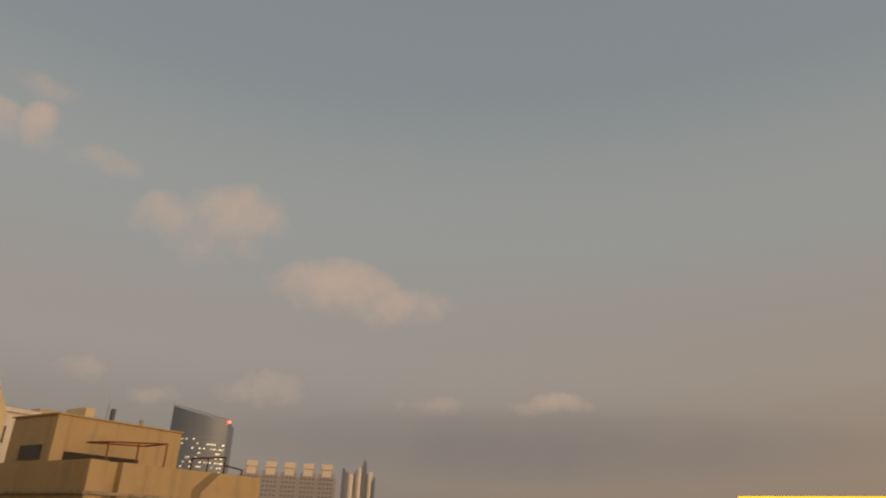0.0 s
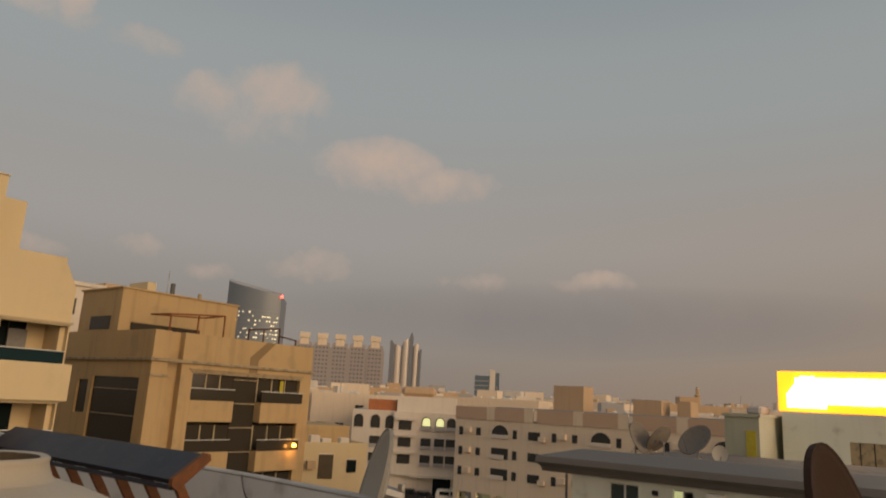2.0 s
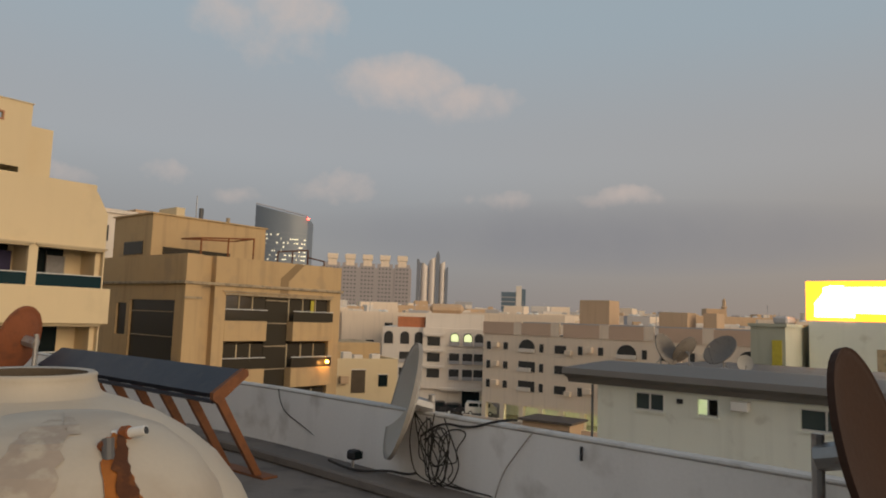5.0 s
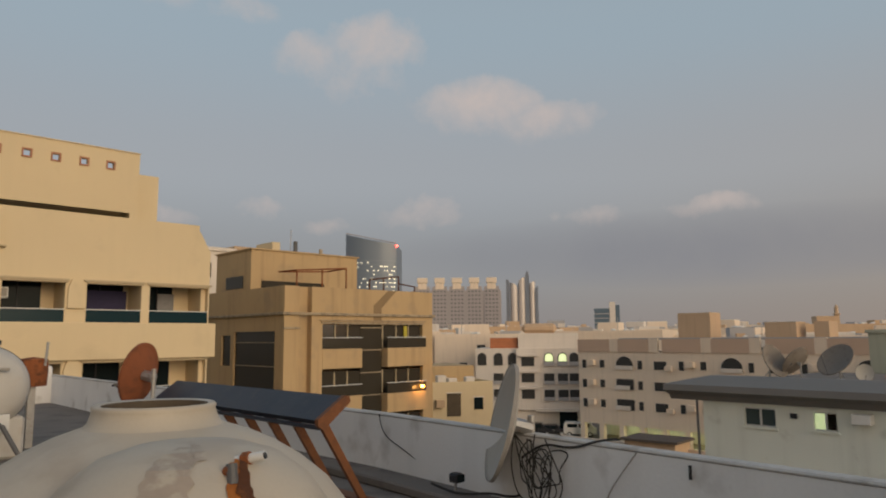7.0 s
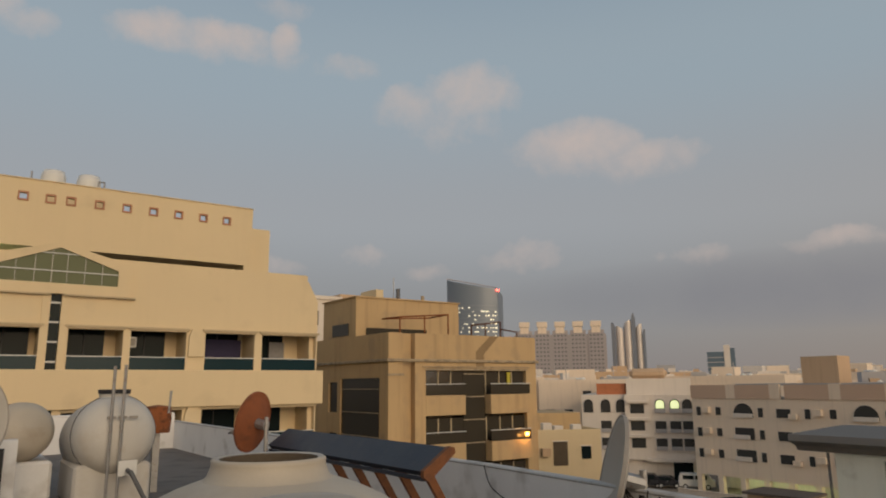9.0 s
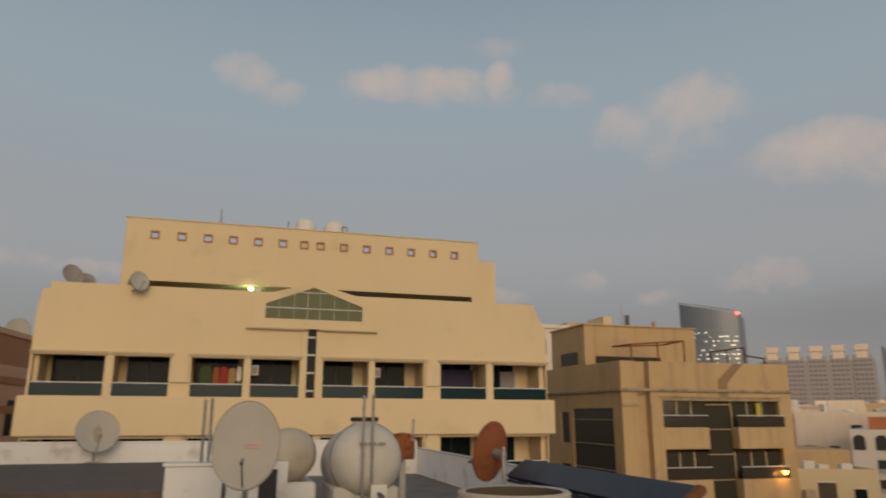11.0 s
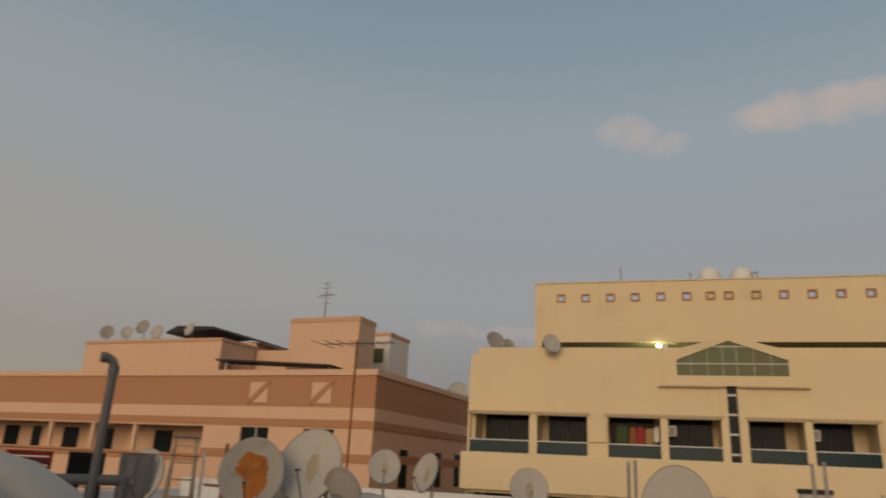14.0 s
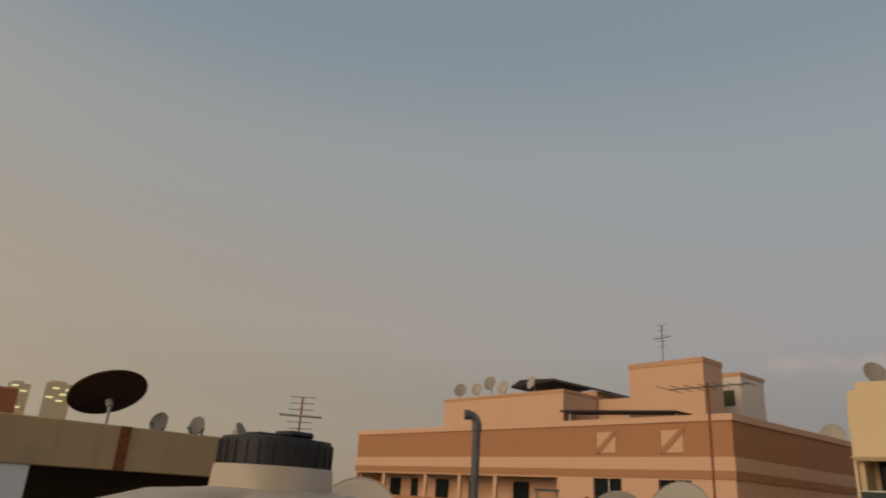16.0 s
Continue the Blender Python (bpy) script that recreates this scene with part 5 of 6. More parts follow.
# ---- parked vehicles on the street ----


def vehicle(name, m, label, colour, length, height, boxy):
    car = thing(name, m, label, "car" if not boxy else "van", "parked vehicles")
    bm = bmesh.new()
    h, L = height, length
    prof = ([(0, 0.35), (L, 0.35), (L, h * 0.55), (L * 0.93, h * 0.62), (L * 0.80, h), (L * 0.05, h), (0, h * 0.7)] if boxy else
            [(0, 0.35), (L, 0.35), (L, h * 0.5), (L * 0.78, h * 0.62), (L * 0.62, h), (L * 0.22, h), (L * 0.06, h * 0.65), (0, h * 0.6)])
    prism(bm, prof, "y", 0, 1.8)
    bmesh.ops.bevel(bm, geom=list(bm.edges), offset=0.06, segments=1, affect="EDGES")
    part("body", bm, colour, car)
    for a, b in (((0.12, 0.42), (0.46, 0.78)) if boxy else ((0.22, 0.42), (0.44, 0.62))):
        part("side_window", boxes((L * a, L * b, -0.02, 0.0, h * 0.64, h * 0.9)), "glass", car)
    for x in (L * 0.18, L * 0.80):
        w = part("wheel", rods(((x, -0.05, 0.33), (x, 0.2, 0.33)), r=0.33, n=16), "tyre", car)
        part("rim", rods(((x, -0.08, 0.33), (x, -0.045, 0.33)), r=0.2, n=12), "alu", w)
    part("headlight", boxes((L - 0.08, L + 0.01, 0.15, 0.5, h * 0.42, h * 0.52)), "alu", car)


rz = math.degrees(math.atan2(58.6 - 70.2, 80.6 - 72.2))
vehicle("car", pose(76.3, 70.2, 0.03, 0, 0, rz), "white saloon car parked on the street", "car_white", 4.4, 1.45, False)
vehicle("car", pose(78.1, 66.5, 0.03, 0, 0, rz), "dark off-road car parked on the street", "car_dark", 4.6, 1.75, False)
vehicle("car", pose(79.7, 64.6, 0.03, 0, 0, rz), "black saloon car parked on the street", "car_dark", 4.0, 1.5, False)
vehicle("van", pose(81.5, 61.6, 0.03, 0, 0, rz), "cream delivery van parked on the street", "car_white", 4.6, 1.95, True)

# ---- things on the own roof ----


def wire(name, points, radius, material, parent=None, label="", category=""):
    """A bent cable or pipe along smooth points."""
    cu = bpy.data.curves.new(name, "CURVE")
    cu.dimensions, cu.bevel_depth, cu.bevel_resolution, cu.resolution_u = "3D", radius, 1, 6
    sp = cu.splines.new("NURBS")
    sp.points.add(len(points) - 1)
    for p, q in zip(sp.points, points):
        p.co = (*q, 1)
    sp.use_endpoint_u, sp.order_u = True, 3
    cu.materials.append(M[material])
    tmp = new(name, cu)
    me = bpy.data.meshes.new_from_object(tmp.evaluated_get(bpy.context.evaluated_depsgraph_get()))
    bpy.data.objects.remove(tmp)
    ob = new(name, me)
    ob.parent = parent
    return tagged(ob, label, category)


def dish(at, az, tilt, dia, paint, base, label, group="satellite dishes", patch="", tall=1.12, back=False, arm=True, pole=True, bars=False):
    """A satellite dish: reflector shell, rim, feed arm with its head, bracket and pole. az, tilt: where it faces."""
    a, e = radians(az), radians(tilt)
    n = Vector((math.sin(a) * math.cos(e), math.cos(a) * math.cos(e), math.sin(e)))
    root = thing("satellite_dish", Matrix.Translation((at[0], at[1], base)), label, "satellite dish", group)
    m = Matrix.Translation((0, 0, at[2] - base)) @ n.to_track_quat("Z", "Y").to_matrix().to_4x4() @ Matrix.Diagonal((1, tall, 1, 1))
    R_, deep = dia / 2, dia * 0.12
    bm = bmesh.new()
    prof = [(R_ * q, deep * q * q - deep) for q in (0.001, 0.2, 0.4, 0.6, 0.8, 0.93, 1.0)]
    prof += [(R_ * 1.012, -0.012), (R_ * 1.0, -0.03)] + [(R_ * q, deep * q * q - deep - 0.014) for q in (0.93, 0.8, 0.6, 0.4, 0.2, 0.001)]
    lathe(bm, prof, 36, m)
    bmesh.ops.recalc_face_normals(bm, faces=bm.faces)
    refl = part("reflector", bm, paint, root, smooth=True)
    bm = bmesh.new()
    lathe(bm, [(R_ * 0.995, 0.0), (R_ * 1.025, 0.006), (R_ * 1.025, -0.03), (R_ * 0.995, -0.03), (R_ * 0.995, 0.0)], 36, m)
    part("rim", bm, "dish_grey" if paint == "dish" else paint, root)
    if patch:
        for k, (px, py, pr, squash) in enumerate(((0.0, 0.10, 0.26, 0.8), (0.05, -0.08, 0.19, 1.4)) if patch == "rust" else ((0.02, -0.02, 0.11, 1.9),)):
            bm = bmesh.new()
            rn = random.Random(int(dia * 100) + k)
            ring = [(pr * dia * (1 + rn.uniform(-0.16, 0.16)) * math.cos(t), pr * dia * squash * (1 + rn.uniform(-0.16, 0.16)) * math.sin(t)) for t in np.linspace(0, 2 * math.pi, 26)[:-1]]
            ctr = bm.verts.new(m @ Vector((px * dia, py * dia, deep * ((px * dia / R_) ** 2 + (py * dia / R_) ** 2) - deep + 0.006)))
            mid, out = [], []
            for x, y in ring:
                for f, lst in ((0.5, mid), (1.0, out)):
                    X, Y = px * dia + x * f, py * dia + y * f
                    lst.append(bm.verts.new(m @ Vector((X, Y, deep * (X * X + Y * Y) / R_ ** 2 - deep + 0.005))))
            for i in range(len(ring)):
                j = (i + 1) % len(ring)
                bm.faces.new((ctr, mid[i], mid[j]))
                bm.faces.new((mid[i], out[i], out[j], mid[j]))
            bmesh.ops.recalc_face_normals(bm, faces=bm.faces)
            part("rust_patch" if patch == "rust" else "stain", bm, "rust_patch" if patch == "rust" else "stain", refl, "orange rust patch" if patch == "rust" else "brown drip stain")
    if bars:
        for k, (bx, by, bw, bh) in enumerate(((0.12, 0.02, 0.30, 0.022), (0.12, -0.015, 0.30, 0.022))):
            bm = boxes((bx * dia - bw * dia / 2, bx * dia + bw * dia / 2, by * dia - bh * dia / 2, by * dia + bh * dia / 2, -deep * 0.93 + 0.01, -deep * 0.93 + 0.016))
            bmesh.ops.transform(bm, matrix=m, verts=bm.verts)
            part("printed_bar", bm, "pink_bar", refl, "faded pink print bar")
    if arm:
        low_ = m @ Vector((0, -R_ * 0.96, -0.02))
        head = m @ Vector((0, -R_ * 0.55, dia * 0.48))
        part("feed_arm", rods((low_, head), r=0.009), "pvc", root)
        lnb = part("feed_head", rods((head, head + (m @ Vector((0, 0, -deep)) - head).normalized() * 0.09), r=0.022), "dish_grey", root)
        part("feed_cap", rods((head, head - (m @ Vector((0, 0, -deep)) - head).normalized() * 0.04), r=0.016), "black", lnb)
    rear = m @ Vector((0, 0, -deep - 0.02))
    hub = rear - n * 0.16
    part("bracket", rods((rear, hub), r=0.07), "steel", root)
    if pole:
        part("pole", rods((hub + Vector((0, 0, 0.12)), (hub.x, hub.y, 0)), r=0.032), "steel", root, "rust-spotted steel pole")
        parts("foot_plate", "steel", root, (hub.x - 0.16, hub.x + 0.16, hub.y - 0.16, hub.y + 0.16, 0.0, 0.015))
        part("strut", rods((Vector((hub.x, hub.y, max(0.2, hub.z * 0.55))), (hub.x - n.x * 0.35, hub.y - n.y * 0.35, 0.02)), r=0.016), "steel", root)
    return root


M["rust_patch"] = surf("orange_rust", (0.33, 0.112, 0.022), rough=0.9, var=0.35, scale=3.0, stain=(0.17, 0.05, 0.016), amount=0.6, where=0.52)
M["stain"] = surf("brown_drip_stain", (0.35, 0.285, 0.20), rough=0.8, var=0.2, scale=3.0, stain=(0.42, 0.37, 0.30), amount=0.7, where=0.5)

dish((3.60, 9.75, 13.52), 330, 12, 0.68, "rust_dish", ROOF, "rust-brown satellite dish on a pole beside the parapet", arm=True, tall=1.22)
dish((4.86, 4.32, 13.21), 309, 14, 0.93, "dish", ROOF, "dusty white satellite dish seen edge-on by the parapet", tall=1.12, arm=False)
dish((4.15, 0.54, 13.38), 189, 14, 0.77, "dark_dish", ROOF, "dark brown satellite dish by the parapet", tall=1.32)
dish((0.21, 8.50, 13.69), 186, 14, 0.74, "dish", ROOF, "large white satellite dish with a faded pink print", tall=1.32, bars=True)
dish((-3.12, 19.55, 13.60), 164, 22, 0.98, "dish", 12.84, "white satellite dish on the roof deck with a brown stain", patch="stain", tall=1.08)
dish((-4.20, 8.86, 13.99), 172, 26, 0.80, "dish", ROOF, "large dusty white satellite dish with a bent feed arm", patch="stain", tall=1.22)
dish((-4.70, 8.32, 13.86), 158, 20, 0.76, "dish_grey", ROOF, "grey satellite dish with a big orange rust patch", patch="rust", tall=1.15)
dish((-3.66, 8.78, 13.63), 20, 18, 0.62, "dish_grey", ROOF, "grey satellite dish turned away", tall=1.15)
dish((-5.26, 14.40, 13.98), 160, 20, 0.64, "dish", 12.84, "small white satellite dish with a brown stain", patch="stain", tall=1.1)
dish((-4.48, 14.70, 13.90), 205, 20, 0.60, "dish", 12.84, "small white satellite dish with a long drip stain", patch="stain", tall=1.35)
dish((-2.82, 8.05, 13.55), 110, 62, 0.62, "dish", ROOF, "white satellite dish tipped towards the sky", arm=False)
dish((-4.95, 9.5, 13.35), 170, 20, 0.60, "dish_grey", ROOF, "small grey satellite dish low on the roof", tall=1.1)
dish((-5.22, 4.7, 13.75), 150, 18, 0.85, "dish", ROOF, "pale satellite dish behind the tall tank", tall=1.1)
dish((-7.60, 10.05, 13.70), 170, 15, 0.62, "dish", ROOF, "cream satellite dish beside the washing", tall=1.3)

# near white tank with an open manhole
tank = thing("water_tank", pose(1.30, 3.18, ROOF - 0.04), "white fibreglass water tank with an open manhole and rusty outlet", "water tank")


def lobed(profile, n, lobes, depth, start=0.0, m=Matrix()):
    bm = bmesh.new()
    rings = []
    for r, z, k in profile:
        ring = []
        for i in range(n):
            t = 2 * math.pi * i / n
            f = abs(math.sin(lobes * (t - start) / 2)) ** 0.35
            rr = r * (1 - depth * k * (1 - f))
            ring.append(bm.verts.new(m @ Vector((rr * math.cos(t), rr * math.sin(t), z - 0.10 * k * (1 - f)))))
        rings.append(ring)
    for a, b in zip(rings, rings[1:]):
        for i in range(n):
            bm.faces.new((a[i], a[(i + 1) % n], b[(i + 1) % n], b[i]))
    bmesh.ops.recalc_face_normals(bm, faces=bm.faces)
    return bm


part("body", lobed([(0.95, 0.0, 0.2), (1.0, 0.05, 0.4), (1.01, 0.42, 0.5), (0.97, 0.66, 0.5), (0.89, 0.82, 0.5), (0.78, 0.96, 0.5), (0.66, 1.06, 0.4), (0.53, 1.14, 0.3), (0.42, 1.19, 0.15), (0.345, 1.215, 0.02), (0.285, 1.235, 0)], 96, 5, 0.045, 0.35), "tank", tank, smooth=True)
bm = bmesh.new()
lathe(bm, [(0.345, 1.208), (0.303, 1.224), (0.276, 1.248), (0.262, 1.285), (0.258, 1.305), (0.262, 1.318), (0.249, 1.328), (0.224, 1.322)], 48)
part("manhole_neck", bm, "tank", tank, "open manhole neck", smooth=True)
bm = bmesh.new()
lathe(bm, [(0.224, 1.322), (0.218, 1.30), (0.220, 1.05), (0.001, 1.05)], 40)
# shade inside the white neck is painted with this dark colour
part("inside", bm, "shade_brown", tank, "manhole inside with shade in its colour", smooth=True)
BOSS = [(0.60, 0.30), (0.60, 0.62), (0.575, 0.82), (0.52, 0.98), (0.43, 1.10), (0.32, 1.185), (0.20, 1.225), (0.09, 1.238), (0.001, 1.24)]
BX, BY = -0.12, -0.66
boss = part("front_shoulder", lathe(bmesh.new(), BOSS, 56, Matrix.Translation((BX, BY, 0))), "tank", tank, "bulging front shoulder", smooth=True)


def on_boss(side, r):
    """A point on the shoulder's skin, r from its axis, side: sideways share."""
    z = float(np.interp(r, [p[0] for p in reversed(BOSS[2:])], [p[1] for p in reversed(BOSS[2:])]))
    t = -math.pi / 2 + side
    return Vector((BX + r * math.cos(t), BY + r * math.sin(t), z))


o0 = on_boss(0.22, 0.297)
outlet = part("outlet", rods((o0 + Vector((-0.02, 0.03, 0.0)), o0 + Vector((0.040, -0.060, 0.022))), r=0.0165, n=14), "white_plastic", tank, "white outlet pipe stub")
part("bore", rods((o0 + Vector((0.0395, -0.0592, 0.0217)), o0 + Vector((0.0415, -0.0622, 0.0230))), r=0.012, n=14), "black", outlet)
part("nut", rods((o0 + Vector((-0.004, 0.008, 0.006)), o0 + Vector((0.010, -0.018, 0.012))), r=0.024, n=6), "rust", tank, "rusted nut")
o1 = on_boss(-0.06, 0.33)
part("elbow", rods((o1 + Vector((0, 0.03, -0.02)), o1 + Vector((0.0, -0.035, 0.014))), r=0.019, n=10), "rust", tank, "rusty elbow")
part("stub", rods((o1 + Vector((0, -0.030, 0.028)), o1 + Vector((0.0, -0.042, -0.035))), r=0.018, n=10), "pvc", tank, "grey capped stub")
rn = random.Random(4)
for nm, mt, shift, wide, proud, lab in (("rust_run", "rust_patch", -0.01, 0.115, 0.004, "orange rust run below the outlet"), ("dark_rust", "rust_dark", 0.03, 0.062, 0.007, "dark brown core of the rust run")):
    bm, prev = bmesh.new(), None
    for k in range(22):
        r = 0.275 + 0.0135 * k
        mid = 0.17 - 0.20 * min(k / 9, 1.0) + shift
        w = wide * (0.45 + 0.55 * min(k / 5, 1.0)) * rn.uniform(0.78, 1.15)
        cur = [bm.verts.new(on_boss(mid + s * w + rn.uniform(-0.01, 0.01), r) + Vector((0, -proud, proud))) for s in (-1, -0.3, 0.4, 1)]
        if prev:
            for q in range(3):
                bm.faces.new((prev[q], prev[q + 1], cur[q + 1], cur[q]))
        prev = cur
    bmesh.ops.recalc_face_normals(bm, faces=bm.faces)
    part(nm, bm, mt, boss, lab)
for nm, side0, wide, r0, r1, lab in (("grime_stain", -0.62, 0.24, 0.13, 0.52, "grey-brown grime stain on the shoulder"), ("grime_stain", -0.30, 0.13, 0.07, 0.26, "small grey grime stain")):
    bm, prev = bmesh.new(), None
    for k in range(16):
        q = k / 15
        w = wide * (0.35 + 0.65 * math.sin(math.pi * min(0.15 + q * 0.8, 1.0))) * rn.uniform(0.85, 1.12)
        cur = [bm.verts.new(on_boss(side0 + sh * w + rn.uniform(-0.015, 0.015), r0 + (r1 - r0) * q) + Vector((0, -0.003, 0.003))) for sh in (-1, -0.5, 0, 0.5, 1)]
        if prev:
            for q4 in range(4):
                bm.faces.new((prev[q4], prev[q4 + 1], cur[q4 + 1], cur[q4]))
        prev = cur
    bmesh.ops.recalc_face_normals(bm, faces=bm.faces)
    part(nm, bm, "grime", boss, lab)
# tall white tank with a black lid
tb = thing("water_tank", pose(-2.71, 2.15, ROOF + 0.06), "tall white fibreglass water tank with a black screw lid", "water tank")
part("body", lobed([(0.92, 0.0, 0.3), (0.98, 0.05, 0.5), (1.0, 0.6, 0.6), (1.0, 1.05, 0.8), (0.95, 1.28, 0.9), (0.84, 1.43, 0.9), (0.68, 1.53, 0.8), (0.48, 1.585, 0.5), (0.27, 1.60, 0.1), (0.22, 1.61, 0)], 96, 6, 0.05, 0.2), "tank", tb, smooth=True)
bm = bmesh.new()
lathe(bm, [(0.245, 1.58), (0.236, 1.68), (0.23, 1.69)], 40)
part("neck", bm, "tank", tb, smooth=True)
bm = bmesh.new()
lathe(bm, [(0.208, 1.685), (0.224, 1.69), (0.226, 1.77), (0.218, 1.795), (0.17, 1.80), (0.0, 1.80)], 40)
lid = part("lid", bm, "black", tb, "black screw lid")
for k in range(28):
    t = 2 * math.pi * k / 28
    o = part("grip_rib", boxes((-0.003, 0.003, -0.006, 0.006, 0, 0.09)), "black", lid) if k == 0 else same("grip_rib", rib, lid, Matrix())
    if k == 0:
        rib = o
    o.matrix_basis = Matrix.Translation((0.2265 * math.cos(t), 0.2265 * math.sin(t), 1.69)) @ Matrix.Rotation(t, 4, "Z")
parts("lid_grip", "black", lid, (-0.17, -0.05, -0.06, 0.06, 1.80, 1.825), (0.05, 0.17, -0.06, 0.06, 1.80, 1.825), bevel=0.01)

part("plinth", boxes((-1.05, 1.05, -1.05, 1.05, -0.06, -0.002), bevel=0.01), "white_paint", tb, "low white concrete plinth")

# round-ended tank on a cradle
tc = thing("water_tank", pose(2.06, 11.27, ROOF), "round-ended white tank lying on a concrete cradle", "water tank")
m = Matrix.Translation((0, 0, 0.93)) @ Matrix.Rotation(radians(84), 4, "X")
bm = bmesh.new()
lathe(bm, [(0.001, 0.62), (0.22, 0.60), (0.40, 0.53), (0.50, 0.42), (0.55, 0.25), (0.56, 0.0), (0.56, -0.9), (0.50, -1.1), (0.3, -1.25), (0.001, -1.3)], 40, m)
bmesh.ops.recalc_face_normals(bm, faces=bm.faces)
part("body", bm, "tank_white", tc, smooth=True)
bm = bmesh.new()
lathe(bm, [(0.553, 0.215), (0.566, 0.215), (0.566, 0.195), (0.553, 0.195)], 40, m)
part("band", bm, "pvc", tc, "dark seam round the tank")
part("cradle", boxes((-0.50, 0.50, -0.35, 1.1, 0.0, 0.56), bevel=0.04), "tank_white", tc, "dusty cream concrete cradle")
part("manhole", rods(((-0.02, -0.1, 1.40), (-0.02, -0.1, 1.52)), r=0.2, n=20), "tank_white", tc)
part("lid", rods(((-0.02, -0.1, 1.52), (-0.02, -0.1, 1.58)), r=0.22, n=20), "black", tc, "black lid")
part("fitting", rods(((0.12, -0.62, 0.50), (0.12, -0.85, 0.48)), ((0.12, -0.85, 0.50), (0.35, -0.95, 0.05)), r=0.03), "pvc", tc)
part("fitting_plate", boxes((0.0, 0.24, -0.68, -0.60, 0.42, 0.62)), "white_plastic", tc)
for k in range(3):
    part("printed_bar", boxes((-0.18 + k * 0.14, -0.07 + k * 0.14, -0.655, -0.635, 1.18, 1.22)), "dish_grey", tc)
for x, top in ((1.93, 14.30), (2.07, 14.32)):
    pl_ = thing("pole", pose(x, 10.62, ROOF), "thin rusty roof pole beside the tank", "pole", "roof poles")
    part("shaft", rods(((0, 0, 0), (0.0, 0, top - ROOF)), r=0.022), "steel", pl_)
    part("foot", boxes((-0.1, 0.1, -0.1, 0.1, 0, 0.02)), "steel", pl_)
for x, top in ((-0.33, 14.22), (-0.24, 14.24)):
    pl_ = thing("pole", pose(x, 10.6, ROOF), "thin grey roof pole", "pole", "roof poles")
    part("shaft", rods(((0, 0, 0), (0, 0, top - ROOF)), r=0.022), "steel", pl_)
    part("foot", boxes((-0.1, 0.1, -0.1, 0.1, 0, 0.02)), "steel", pl_)
td = thing("water_tank", pose(0.92, 11.8, ROOF), "white lying tank with a rusty end", "water tank")
m = Matrix.Translation((0, 0, 0.98)) @ Matrix.Rotation(radians(78), 4, "X") @ Matrix.Rotation(radians(18), 4, "Y")
bm = bmesh.new()
lathe(bm, [(0.001, 0.42), (0.25, 0.39), (0.38, 0.29), (0.42, 0.1), (0.42, -0.8), (0.34, -1.0), (0.001, -1.1)], 36, m)
bmesh.ops.recalc_face_normals(bm, faces=bm.faces)
part("body", bm, "tank", td, smooth=True)
part("cradle", boxes((-0.45, 0.45, -0.3, 1.0, 0.0, 0.6), bevel=0.04), "white_paint", td)
bm = bmesh.new()
lathe(bm, [(0.41, -0.05), (0.435, -0.05), (0.435, -0.14), (0.41, -0.14)], 36, m)
part("rust_band", bm, "rust", td, "rusty strap")
tw = thing("wall_end", pose(-0.78, 10.5, ROOF), "short white upstand wall beside the dish", "wall")
part("wall", boxes((0, 0.75, 0, 0.25, 0, 0.93), bevel=0.01), "white_paint", tw)
part("cap", boxes((-0.03, 0.78, -0.03, 0.28, 0.933, 0.97)), "white_paint", tw)
part("hatch", boxes((1.25, 1.50, 0.25, 0.30, 0.05, 0.85)), "black", tw)
part("hatch_wall", boxes((0.80, 1.65, 0.30, 0.5, 0, 0.95)), "white_paint", tw)
rt = thing("rusty_drum", pose(2.83, 11.9, ROOF), "rusty brown drum beside the tank", "drum")
part("shell", lathe(bmesh.new(), [(0, 0.9), (0.20, 0.9), (0.215, 1.1), (0.20, 1.3), (0, 1.33)], 20), "rust", rt)
part("stand", boxes((-0.05, 0.05, -0.05, 0.05, 0, 0.9)), "steel", rt)
part("rod", rods(((0.12, -0.2, 1.2), (0.14, -0.2, 1.55)), r=0.02), "steel", rt)

# collector panel on its slanting timber frame
cp = thing("solar_collector", pose(-0.15, -0.06, -0.05), "dark collector panel on a slanting brown timber frame", "collector")
bm = bmesh.new()
Y0, Y1 = 5.62, 9.45
prof = [(3.86, 13.27), (4.14, 13.475), (4.18, 13.44), (3.91, 13.22)]
prism(bm, prof, "y", Y0, Y1)
part("cover", bm, "panel", cp, "dark blue-black collector cover")
bm = bmesh.new()
prism(bm, [(3.84, 13.22), (3.90, 13.18), (4.20, 13.42), (4.19, 13.47), (4.14, 13.485), (3.84, 13.28)], "y", Y0 - 0.06, Y0 - 0.004)
part("end_board", bm, "timber", cp)
part("edge_rail", rods(((3.885, Y0, 13.20), (3.885, Y1, 13.20)), r=0.022, n=6), "panel", cp)
for k in range(8):
    y = Y0 + 0.03 + k * 0.5
    bm = bmesh.new()
    prism(bm, [(3.92, 13.22), (3.985, 13.27), (4.52, ROOF), (4.445, ROOF)], "y", y, y + 0.05)
    part("rafter", bm, "timber", cp, "slanting brown rafter")
part("foot_rail", boxes((4.40, 4.56, Y0 - 0.1, Y1, ROOF + 0.002, ROOF + 0.07)), "timber", cp)

# floodlight and cables by the parapet
fl = thing("floodlight", pose(4.84, 4.89, 12.5), "small dark floodlight on the parapet's foot", "lamp")
part("head", boxes((-0.055, 0.055, -0.07, 0.05, 0.10, 0.19), bevel=0.02), "black", fl)
part("lens", boxes((-0.045, 0.045, -0.08, -0.072, 0.11, 0.18)), "glass", fl)
